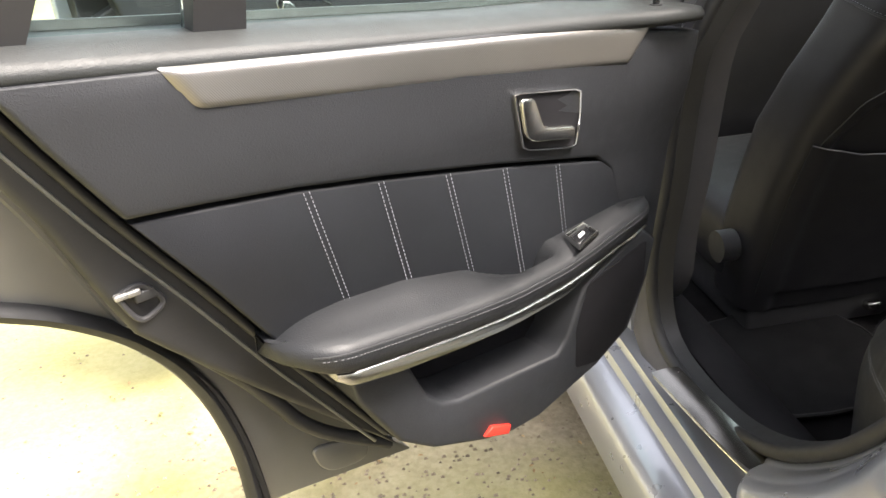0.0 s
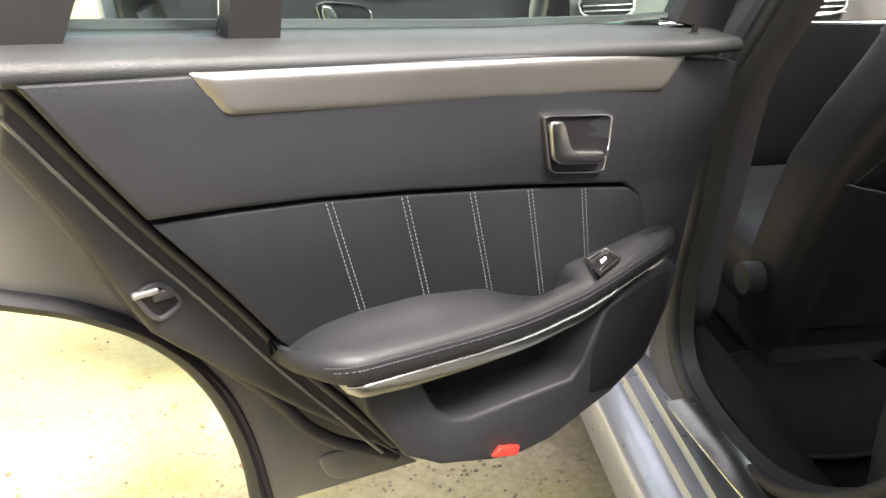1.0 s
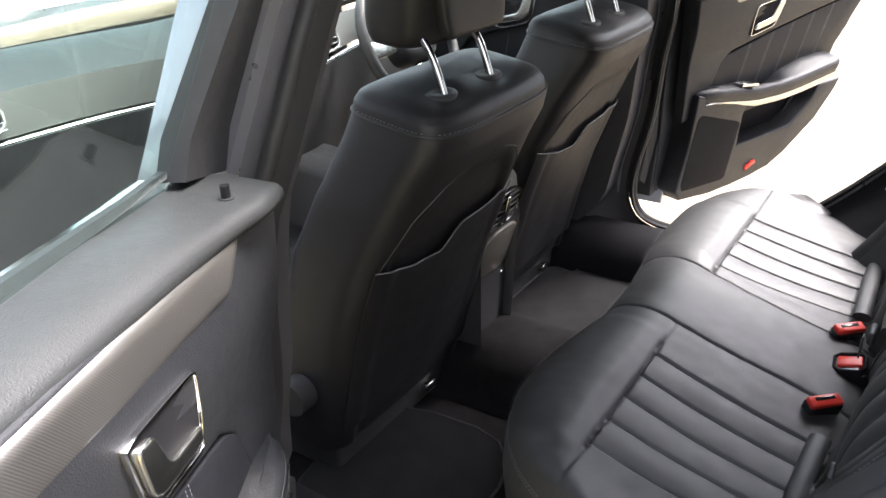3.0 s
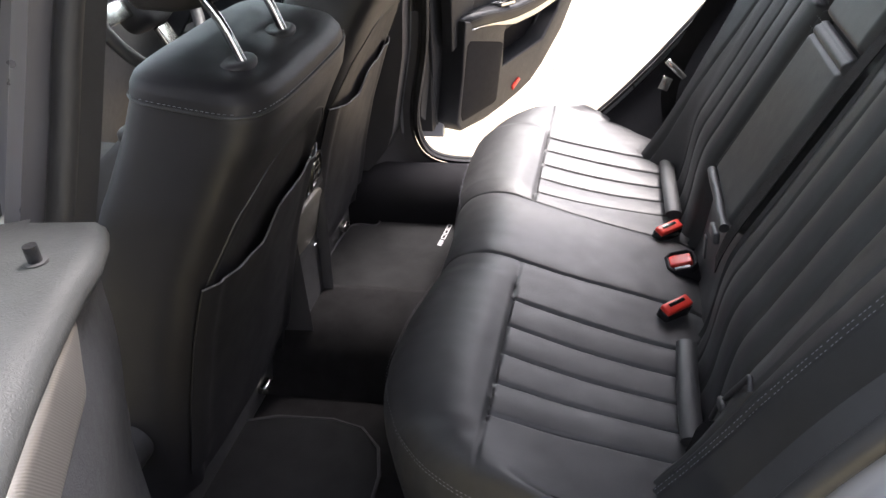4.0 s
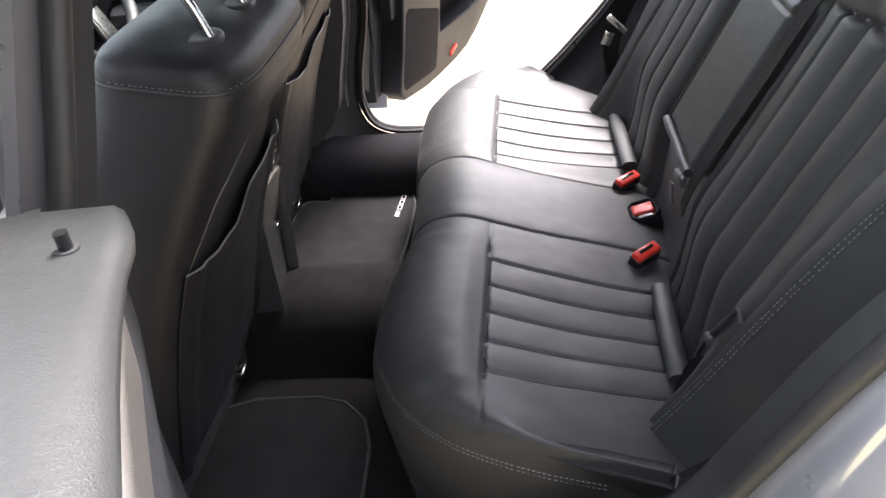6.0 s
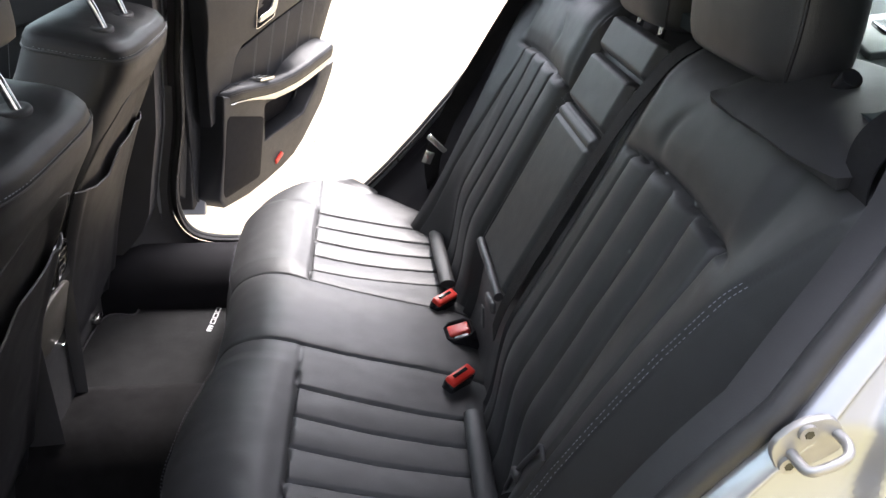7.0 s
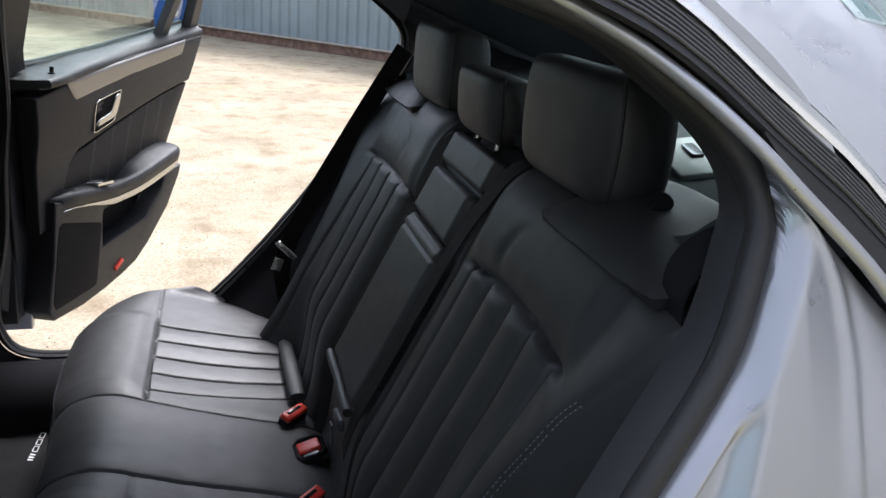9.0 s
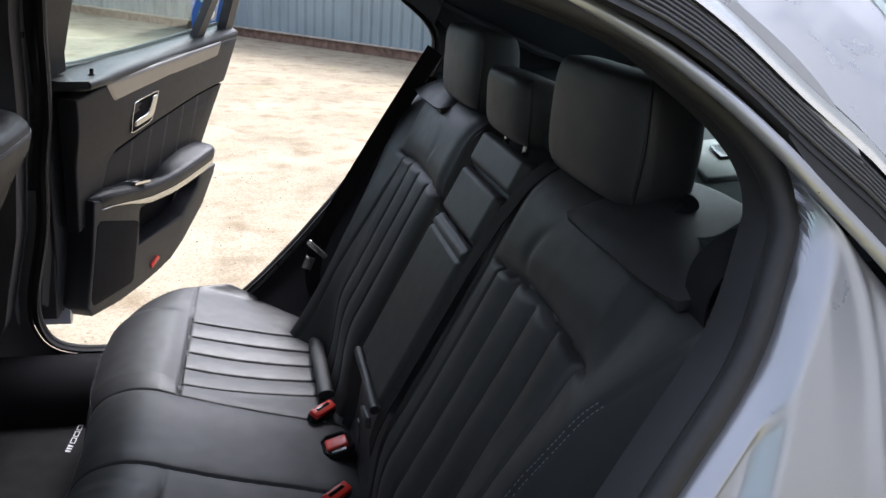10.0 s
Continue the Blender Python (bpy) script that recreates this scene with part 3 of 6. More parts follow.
# windscreen, pillars and cowl in front
part("windscreen", sheet(lambda a, b: ((-0.56 - 0.14 * b) + (1.12 + 0.28 * b) * a, 1.16 + 0.72 * b + 0.10 * math.sin(math.pi * a), 1.45 - 0.38 * b), 16, 12, 0.006), GLASS, car, "clear windscreen").visible_shadow = False
for s in (-1, 1):
    part("a_pillar", tube([(s * 0.60, 1.10, 1.44), (s * 0.68, 1.50, 1.27), (s * 0.76, 1.90, 1.03), (s * 0.80, 1.93, 0.80), (s * 0.80, 1.90, 0.40)], 0.045, 8, 1.3), PAINT, car, "grey front pillar")
    part("pillar_liner", tube([(s * 0.57, 1.10, 1.40), (s * 0.65, 1.48, 1.23), (s * 0.73, 1.86, 1.00)], 0.035, 8, 1.3), LINER, car)
part("bonnet", sheet(lambda a, b: (-0.80 + 1.6 * a, 1.95 + 0.95 * b, 1.02 - 0.10 * b + 0.05 * math.sin(math.pi * a)), 16, 10, 0.02), PAINT, car)
part("firewall", box(0, 1.95, 0.62, 1.6, 0.04, 0.74, 0.01), CARPET, car)
# floor pan with footwells, tunnel, rear shelf and seat bulkhead
def floor_fn(a, b):
    x, y = -0.70 + 1.40 * a, 0.30 + 1.65 * b
    tun = 0.13 * max(0, 1 - (abs(x - 0.04) / 0.15) ** 4) if abs(x - 0.04) < 0.15 else 0
    edge = 0.10 * max(0, (abs(x) - 0.60) / 0.10) ** 2
    return (x, y, 0.215 + tun + edge + 0.01 * noise.noise(Vector((x * 5, y * 5, 0))))


part("floor_carpet", sheet(floor_fn, 56, 30, 0.02), CARPET, car, "black carpeted floor with centre tunnel")
part("parcel_shelf", sheet(lambda a, b: (-0.66 + 1.32 * a, -0.22 - 0.86 * b, 1.10 + 0.085 * b + 0.012 * math.sin(math.pi * a)), 20, 12, 0.02), SHELFM, car, "dark rear parcel shelf")
SHELF = Matrix(((1, 0, 0, 0), (0, 1, 0, 0), (0, -0.099, 1, 1.105), (0, 0, 0, 1)))
shelf_lid = part("shelf_lid", prism(round_poly([(-0.40, -0.315), (-0.225, -0.375), (-0.225, -0.455), (-0.30, -0.455), (-0.40, -0.37)], 1, cut=0.06), 0.0, 0.008, 0.003), SHELFL, car, "storage lid in the parcel shelf", SHELF)
part("lid_catch", prism(round_poly([(-0.335, -0.372), (-0.275, -0.392), (-0.275, -0.412), (-0.335, -0.392)], 1, cut=0.08), 0.008, 0.013, 0.002), GLOSSBLACK, shelf_lid, "", SHELF)
part("bulkhead", box(0, -0.26, 0.72, 1.36, 0.04, 0.74, 0.01), CARPET, car)
part("underbody", box(0, 0.9, 0.17, 1.5, 2.3, 0.04, 0.01), RUBBER, car)

for s in (-1, 1):
    # lining between the door opening and the seat, then the rear pillar lining
    part("side_trim", sheet(lambda a, b: (s * (side_x(0.36 + 0.74 * b) - 0.050 - 0.115 * a ** 1.2 + 0.006 * math.sin(9 * a)), rear_y(s, loop_rear(0.36 + 0.74 * b), 0.36 + 0.74 * b) - 0.012 - 0.13 * a, 0.36 + 0.74 * b), 10, 30, 0.01), LINING, car, "dark lining beside the rear seat")
    part("c_pillar_trim", sheet(lambda a, b: (s * (side_x(1.10 + 0.24 * b) - 0.030 - 0.03 * a), loop_rear(1.10 + 0.24 * b) - 0.014 - 0.36 * a, 1.10 + 0.235 * b - a * (0.02 + 0.13 * b)), 12, 14, 0.01), LINER, car, "dark rear pillar lining")
# striker on the rear jamb
def striker(s):
    m = Matrix.Translation((s * 0.790, rear_y(s, -0.083, 0.940) - (0.03 if s > 0 else 0), 0.940)) @ Matrix(((0, 0, s, 0), (1, 0, 0, 0), (0, 1, 0, 0), (0, 0, 0, 1))) @ Matrix.Rotation(radians(-28), 4, "Z") @ Matrix.Diagonal((0.9, 0.9, 0.75, 1))
    st = part("striker_plate", prism(round_poly([(-0.032, -0.020), (0.030, -0.020), (0.030, 0.018), (0.0, 0.030), (-0.032, 0.020)], 2), -0.004, 0.004, 0.0015), CAST, car, "steel door striker", m)
    part("hoop", tube(spline([(-0.026, 0.002, 0.002), (-0.027, 0.002, 0.020), (-0.020, 0.002, 0.034), (0.0, 0.002, 0.036), (0.012, 0.002, 0.030), (0.014, 0.002, 0.002)], 24), 0.0048, 10), CAST, st, "", m)
    for du, dv in ((-0.004, 0.017), (0.020, -0.008)):
        part("bolt", tube([(du, dv, 0.002), (du, dv, 0.0085)], 0.0085, 12), CAST, st, "", m)
        part("bolt_socket", tube([(du, dv, 0.0082), (du, dv, 0.0088)], 0.0045, 6), GLOSSBLACK, st, "", m)


striker(-1)
striker(1)


# nose and tail of the body
def hull(rows):
    rings = []
    for y, half, lo, hi in rows:
        rings.append([Vector((x, y, z)) for x, z in ((-half * 0.9, lo), (-half, lo + 0.06), (-half, (lo + hi) / 2), (-half * 0.985, hi - 0.06), (-half * 0.93, hi), (half * 0.93, hi), (half * 0.985, hi - 0.06), (half, (lo + hi) / 2), (half, lo + 0.06), (half * 0.9, lo))])
    return loft(rings)


part("front_body", hull([(1.98, 0.86, 0.22, 0.985), (2.4, 0.885, 0.20, 0.955), (2.75, 0.86, 0.20, 0.90), (2.95, 0.78, 0.22, 0.82), (3.03, 0.62, 0.28, 0.70)]), PAINT, car, "grey front wings and bumper")
part("rear_body", hull([(-1.0, 0.855, 0.24, 0.90), (-1.35, 0.85, 0.24, 0.965), (-1.58, 0.80, 0.26, 0.94), (-1.68, 0.70, 0.32, 0.86)]), PAINT, car, "grey rear bumper and wings")
for s in (-1, 1):
    part("headlight", box(s * 0.66, 2.93, 0.70, 0.26, 0.16, 0.16, 0.04, 3), CHROME, car, "clear headlight")
    part("tail_light", box(s * 0.66, -1.60, 0.78, 0.26, 0.14, 0.18, 0.04, 3), RED, car, "red tail light")

# wheels
def wheel_at(x, y):
    s = 1 if x > 0 else -1
    def lathe(prof, n=40):
        return loft([[Vector((x + s * a, y + r * math.cos(q), 0.325 + r * math.sin(q))) for q in (2 * math.pi * j / n for j in range(n))] for a, r in prof])
    ty = part("wheel", lathe([(-0.115, 0.235), (-0.12, 0.29), (-0.105, 0.318), (-0.05, 0.325), (0.05, 0.325), (0.105, 0.318), (0.12, 0.29), (0.115, 0.235)]), RUBBER, car, "road wheel with black tyre")
    part("rim", lathe([(0.02, 0.235), (0.10, 0.232), (0.112, 0.226), (0.07, 0.16), (0.06, 0.05), (0.07, 0.03)]), SATIN, ty, "silver alloy rim")


for wx in (-0.80, 0.80):
    for wy in (-0.42, 2.45):
        wheel_at(wx, wy)

# door outlines, in metres from the hinge edge and the ground
CARD_OUT = [(0.926, 1.128), (0.888, 1.047), (0.844, 0.972), (0.779, 0.875), (0.713, 0.764), (0.645, 0.665), (0.565, 0.531), (0.507, 0.487), (0.409, 0.441), (0.35, 0.423), (0.287, 0.419), (0.14, 0.449), (0.056, 0.484), (0.009, 0.571), (-0.009, 0.644), (-0.037, 0.814), (-0.072, 1.001)]
UPPER = [(0.927, 1.125), (0.892, 1.059), (0.85, 0.988), (0.775, 0.979), (0.678, 0.965), (0.565, 0.944), (0.392, 0.907), (0.195, 0.86), (0.161, 0.832), (0.141, 0.776), (0.123, 0.702), (0.042, 0.675), (0.014, 0.837), (-0.021, 1.005), (0.323, 1.066), (0.7, 1.103)]
INSERT = [(0.846, 0.981), (0.771, 0.973), (0.672, 0.959), (0.557, 0.937), (0.381, 0.899), (0.181, 0.85), (0.139, 0.818), (0.106, 0.681), (0.283, 0.663), (0.586, 0.695), (0.668, 0.706), (0.717, 0.777), (0.784, 0.887)]
STITCH_T = [(0.666, 0.956), (0.571, 0.938), (0.473, 0.918), (0.378, 0.897), (0.278, 0.873)]
STITCH_B = [(0.633, 0.801), (0.543, 0.791), (0.443, 0.767), (0.347, 0.72), (0.26, 0.747)]
TRIM = [(0.792, 1.114), (0.766, 1.07), (0.756, 1.068), (0.162, 0.985), (0.148, 0.986), (0.101, 1.035)]
HANDLE = [(0.375, 0.999), (0.247, 0.977), (0.245, 0.935), (0.251, 0.892), (0.355, 0.916), (0.366, 0.961)]
LEVER = [(0.367, 0.989), (0.341, 0.985), (0.324, 0.947), (0.316, 0.94), (0.26, 0.928), (0.26, 0.909), (0.354, 0.929)]
LOWER = [(0.658, 0.715), (0.575, 0.7), (0.567, 0.681), (0.548, 0.636), (0.526, 0.614), (0.497, 0.603), (0.302, 0.579), (0.28, 0.6), (0.244, 0.671), (0.203, 0.69), (0.103, 0.72), (0.07, 0.693), (0.087, 0.628), (0.131, 0.547), (0.208, 0.513), (0.343, 0.485), (0.401, 0.489), (0.456, 0.506), (0.546, 0.547), (0.599, 0.59), (0.652, 0.683)]
BIN = [(0.574, 0.697), (0.525, 0.561), (0.432, 0.513), (0.199, 0.478), (0.148, 0.635)]
LOWER_WIDE = [(0.062, 0.755), (0.068, 0.60), (0.058, 0.47), (0.085, 0.438), (0.23, 0.432), (0.345, 0.44), (0.44, 0.452), (0.53, 0.47), (0.605, 0.507), (0.733, 0.60), (0.80, 0.69), (0.812, 0.725), (0.70, 0.715), (0.675, 0.672), (0.587, 0.598), (0.314, 0.574), (0.302, 0.673), (0.315, 0.70)]
BIN_WIDE = [(0.29, 0.71), (0.715, 0.725), (0.685, 0.66), (0.595, 0.588), (0.30, 0.56)]
CARD_WIDE = [(0.926, 1.128), (0.888, 1.047), (0.862, 0.90), (0.822, 0.715), (0.738, 0.60), (0.608, 0.503), (0.53, 0.465), (0.345, 0.435), (0.23, 0.428), (0.085, 0.432), (0.045, 0.47), (0.02, 0.62), (-0.012, 0.80), (-0.040, 1.001)]
REFLECT = [(0.46, 0.518), (0.446, 0.529), (0.409, 0.511), (0.414, 0.497)]
SHUT = [(0.925, 1.13), (0.84, 0.966), (0.706, 0.754), (0.556, 0.513), (0.625, 0.588), (0.715, 0.683), (0.827, 0.809), (0.857, 0.845), (0.874, 0.886), (0.908, 0.982), (0.945, 1.059)]
SEALINE = [(0.931, 1.115), (0.889, 1.041), (0.845, 0.966), (0.78, 0.868), (0.713, 0.757), (0.646, 0.657), (0.582, 0.561)]
LATCH = [(0.871, 0.9), (0.841, 0.907), (0.821, 0.882), (0.822, 0.869), (0.847, 0.858), (0.859, 0.868)]
SKIN = [(0.952, 1.068), (0.929, 1.084), (0.832, 0.939), (0.688, 0.652), (0.497, 0.432), (0.708, 0.481), (0.757, 0.489), (0.76, 0.506), (0.76, 0.595), (0.78, 0.69), (0.81, 0.762), (0.854, 0.82), (0.914, 0.87), (0.975, 0.903), (0.992, 0.913)]
SKINEDGE = [(0.94, 1.043), (0.9, 0.959), (0.861, 0.853), (0.843, 0.809)]
ARCH = [(0.992, 0.912), (0.975, 0.902), (0.915, 0.869), (0.855, 0.82), (0.81, 0.76), (0.78, 0.689), (0.76, 0.595), (0.758, 0.495)]
ARCH_IN = [(0.848, 0.814), (0.809, 0.76), (0.774, 0.695), (0.753, 0.604), (0.744, 0.501)]
PRESS = [(0.667, 0.541), (0.586, 0.513), (0.573, 0.495), (0.58, 0.466), (0.637, 0.477), (0.658, 0.5)]
LOWSEAL = [(0.854, 0.858), (0.771, 0.754), (0.735, 0.701), (0.683, 0.608), (0.565, 0.515)]
SWITCH = [(0.2781, 0.0165), (0.2909, 0.0583), (0.2352, 0.0444), (0.2283, 0.0081)]
SW_UP = Matrix(((1, 0, 0, 0), (0, 0, 1, 0.7635), (0, 1, 0, 0), (0, 0, 0, 1)))

# ---- doors ----
# In a door u runs from the hinge edge to the rear, v is the height and w points into the cabin.
def door_map(ox, oy, open_deg, mirror=1):
    a = radians(open_deg)
    u, nn = Vector((-math.sin(a), -math.cos(a), 0)), Vector((math.cos(a), -math.sin(a), 0))
    m = Matrix(((u.x, 0, nn.x, ox), (u.y, 0, nn.y, oy), (0, 1, 0, 0), (0, 0, 0, 1)))
    return Matrix.Diagonal((mirror, 1, 1, 1)) @ m


def belt(u):
    return interp(u, [-0.03, 0.05, 0.12, 0.40, 0.95], [1.041, 1.0495, 1.053, 1.0792, 1.144])


def roll_w(u):
    """How far the top roll stands into the cabin; it thickens to the hinge edge."""
    return interp(u, [0.0, 0.06, 0.10, 0.16, 0.24, 0.31, 0.45], [0.041, 0.043, 0.032, 0.023, 0.016, 0.012, 0.006])


def frame_w(v):
    return -0.050 + 0.36 * max(0, v - 1.06)


def rear_card(d, M, deep=False):
    """The inner face of a rear door."""
    part("upper_panel", bend_panel(prism(UPPER, -0.030, 0.004, 0.006, 3)), SOFT, d, "black grained soft upper panel", M)
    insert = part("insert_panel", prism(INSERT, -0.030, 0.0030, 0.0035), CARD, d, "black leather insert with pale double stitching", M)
    for (u0, v0), (u1, v1) in zip(STITCH_T, STITCH_B):
        for off in (-0.0035, 0.0035):
            part("stitching", dashes([(u0 + off, v0, 0.0032), (u1 + off, v1, 0.0032)], lift=(0, 0, 0.0006)), THREAD, insert, "pale grey stitching", M)
    # armrest
    rings = []
    for k in range(61):
        u = 0.062 + 0.680 * (1 - (1 - k / 60) ** 1.5)
        tip = math.sqrt(max(0, 1 - ((u - 0.672) / 0.0702) ** 2)) if u > 0.672 else 1
        nose = min(1, math.sqrt(max(0.0, 1 - ((0.16 - u) / 0.10) ** 2))) if u < 0.16 else 1
        wf = -0.012 + (interp(u, [0.06, 0.16, 0.30, 0.45, 0.62, 0.75], [0.050, 0.056, 0.070, 0.082, 0.085, 0.085])) * max(0.16, tip) * max(0.08, nose)
        zf = interp(u, [0.06, 0.13, 0.20, 0.26, 0.32, 0.41, 0.515, 0.63, 0.70, 0.75], [0.758, 0.766, 0.762, 0.757, 0.755, 0.760, 0.773, 0.792, 0.803, 0.812])
        zb = interp(u, [0.06, 0.12, 0.30, 0.312, 0.33, 0.365, 0.42, 0.457, 0.554, 0.642, 0.75], [0.752, 0.770, 0.764, 0.758, 0.722, 0.728, 0.757, 0.780, 0.806, 0.815, 0.812])
        end = min(1.0, 2 * (1 - tip))
        zf, zb = zf - 0.009 * end, zb - 0.015 * end
        zl = zf - 0.036 * max(0.62, tip)
        wi = wf * 0.42
        rings.append([Vector(q) for q in ((u, zl - 0.004, -0.028), (u, zb, -0.028), (u, zb + 0.001, -0.006), (u, (zb * 0.45 + zf * 0.55) + 0.003, wi), (u, zf + 0.003, wf - 0.024), (u, zf + 0.0005, wf - 0.011),
                      (u, zf - 0.006, wf - 0.003), (u, zf - 0.014, wf), (u, zl + 0.004, wf - 0.001), (u, zl, wf - 0.006), (u, zl - 0.004, wf - 0.03))])
    arm = part("armrest", loft(rings), ARM, d, "padded black leather armrest", M)
    seam = [(r[7].x, r[7].y + 0.001, r[7].z + 0.0010) for r in rings[2:58] if r[7].x < 0.71]
    part("seam_stitching", dashes(seam, 0.003, 0.0016, 0.0009, (0, 0.0003, 0.0008)), HEM, arm, "", M)
    part("seam", tube([(r[6].x, r[6].y - 0.003, r[6].z + 0.0012) for r in rings[2:58] if r[6].x < 0.715], 0.0012, 5), PLASTIC, arm, "", M)
    bar = []
    for r in (q for q in rings[1:] if q[9].x < 0.70):
        u, v, w = r[9]
        h = interp(u, [0.08, 0.22, 0.31, 0.62, 0.68, 0.70], [0.004, 0.009, 0.019, 0.022, 0.018, 0.008])
        bar.append([Vector(q) for q in ((u, v + 0.003, w - 0.004), (u, v, w + 0.0035), (u, v - 0.003, w + 0.0045), (u, v - h + 0.003, w + 0.0035), (u, v - h, w), (u, v - h, w - 0.02), (u, v + 0.003, w - 0.02))])
    part("trim_bar", loft(bar), SATIN, arm, "satin metal strip under the armrest", M)
    # window switch on the armrest
    sw = part("switch_bezel", frame_ring(SWITCH, 0.0035, 0.007), BRIGHT, arm, "chrome-framed window switch", M @ SW_UP)
    part("rocker", prism(inset(SWITCH, 0.005), -0.004, 0.002, 0.002), GLOSSBLACK, sw, "", M @ SW_UP)
    part("rocker_tab", prism(inset(SWITCH, 0.0105), 0.001, 0.0045, 0.002), GLOSSBLACK, sw, "", M @ SW_UP)
    part("rocker_mark", prism(shifted(inset(SWITCH, 0.0140), 0, 0, 0.45), 0.0045, 0.0050, 0.0), WHITE, sw, "white window symbol", M @ SW_UP)
    # lower panel with its open bin
    low = part("lower_panel", prism(LOWER_WIDE if deep else LOWER, -0.050, 0.028, 0.007, 3), SOFT, d, "dark lower door panel with open bin", M)
    # blacker than the panel round it: the bin's shade put into its colour
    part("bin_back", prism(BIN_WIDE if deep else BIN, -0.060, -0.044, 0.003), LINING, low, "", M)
    if deep:
        part("hinge_filler", prism([(-0.02, 1.02), (0.10, 1.02), (0.10, 0.60), (0.30, 0.46), (0.26, 0.435), (0.10, 0.435), (0.04, 0.46), (-0.02, 0.50)], -0.110, -0.056, 0.004), RUBBER, d, "", M)
        part("speaker_panel", prism(round_poly([(0.082, 0.700), (0.298, 0.650), (0.294, 0.573), (0.290, 0.470), (0.085, 0.468), (0.072, 0.49)], 2, cut=0.07), 0.020, 0.0292, 0.001), LINING, d, "dark speaker panel", M)
    else:
        part("speaker_panel", prism(round_poly([(0.096, 0.700), (0.236, 0.675), (0.262, 0.605), (0.262, 0.535), (0.21, 0.522), (0.142, 0.552), (0.098, 0.628)], 2, cut=0.07), 0.020, 0.0292, 0.001), LINING, d, "dark speaker panel", M)
    part("reflector", prism(shifted(REFLECT, -0.020, -0.018) if deep else REFLECT, 0.020, 0.034, 0.002), RED, d, "red door reflector", M)
    # silver inlay and top roll
    part("inlay", trim_inlay(), SILVER, d, "brushed silver trim inlay", M)
    top = [(u, belt(u)) for u in np.linspace(-0.028, 0.935, 30)]
    rings = []
    for u, v in top:
        e = math.sqrt(max(0.0, 1 - max(0.0, (0.012 - u) / 0.040) ** 2))
        k = e * roll_w(u) - 0.02 * (1 - e)
        g = min(1.0, max(0.15, u / 0.22))
        rings.append([Vector(q) for q in ((u, v + 0.016 * g, -0.082), (u, v + 0.0145 * g, -0.05), (u, v + 0.011 * g, -0.018), (u, v + 0.006 * g, k - 0.018), (u, v + 0.001 * g, k - 0.007), (u, v - 0.006, k - 0.001), (u, v - 0.013, k), (u, v - 0.019, k - 0.004), (u, v - 0.022, k - 0.014), (u, v - 0.022, -0.082))])
    part("top_roll", loft(rings), SOFT_TOP, d, "black soft door top", M)
    kb = Vector((0.068, belt(0.068) + 0.003, 0.0))
    part("lock_pin", tube([kb, kb + Vector((0, 0.011, 0)), kb + Vector((0, 0.014, 0))], 0.0050, 10), GLOSSBLACK, d, "black lock pin", M)
    part("pin_collar", tube([kb + Vector((0, -0.004, 0)), kb + Vector((0, 0.0015, 0))], 0.0085, 14), PLASTIC, d, "", M)
    # inner handle
    bez = part("handle_bezel", frame_ring(round_poly(HANDLE, 2, cut=0.10), 0.0035, 0.006), CHROME, d, "chrome-framed inner door handle", M @ HANDLE_UP @ Matrix.Translation((0, 0, 0.008)))
    # near-black lining gives the recess its shade by colour
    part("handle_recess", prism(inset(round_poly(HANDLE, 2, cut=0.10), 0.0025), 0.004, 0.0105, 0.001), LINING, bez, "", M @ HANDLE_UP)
    part("lever", prism(round_poly(LEVER, 2, cut=0.14), 0.009, 0.019, 0.0045, 3), SATIN, bez, "satin lever", M @ HANDLE_UP)


def trim_inlay(du=0.0, dv=0.0):
    """The inlay: its long edges run between the slanted ends; gently crowned."""
    t0, t1, b0, b1 = (Vector(TRIM[k]) for k in (0, 5, 1, 4))
    def fn(a, b):
        b_ = 0.5 - 0.5 * math.cos(math.pi * b)
        e = max(0.0, 1 - min(a, 1 - a) * 60)
        p = b0.lerp(b1, a).lerp(t0.lerp(t1, a), b_)
        w = 0.0145 + 0.36 * (roll_w(p.x) - 0.006) - 0.006 * abs(2 * b_ - 1) ** 8 - 0.005 * e * e
        return (p.x + du, p.y + dv, w)
    return sheet(fn, 90, 14, 0.02, True)


HANDLE_UP = Matrix(((1, 0, 0, 0), (0, 1, 0, 0), (0, 0.06, 1, -0.053), (0, 0, 0, 1)))


def bend_panel(bm):
    """Swells the upper panel toward the cabin as it nears the belt line."""
    for k in range(1, 16):
        g = bm.verts[:] + bm.edges[:] + bm.faces[:]
        bmesh.ops.bisect_plane(bm, geom=g, plane_co=(0, 1.05 - 0.016 * k, 0), plane_no=(-0.112, 1, 0))
    for p in bm.verts:
        if p.co.z > 0:
            f = min(1, max(0, (0.215 - (belt(p.co.x) - p.co.y)) / 0.135))
            p.co.z += (0.30 * roll_w(p.co.x) + 0.003) * f * f * (3 - 2 * f) + 0.002 * math.sin(math.pi * f)
    return bm


def inset(poly, d):
    p = [Vector((q[0], q[1])) for q in poly]
    c = sum(p, Vector((0, 0))) / len(p)
    out = []
    k = len(p)
    area = sum(p[i].x * p[(i + 1) % k].y - p[(i + 1) % k].x * p[i].y for i in range(k))
    sg = 1 if area > 0 else -1
    for i in range(k):
        t = (p[(i + 1) % k] - p[i - 1]).normalized()
        out.append(p[i] + Vector((-t.y, t.x)) * d * sg)
    return out


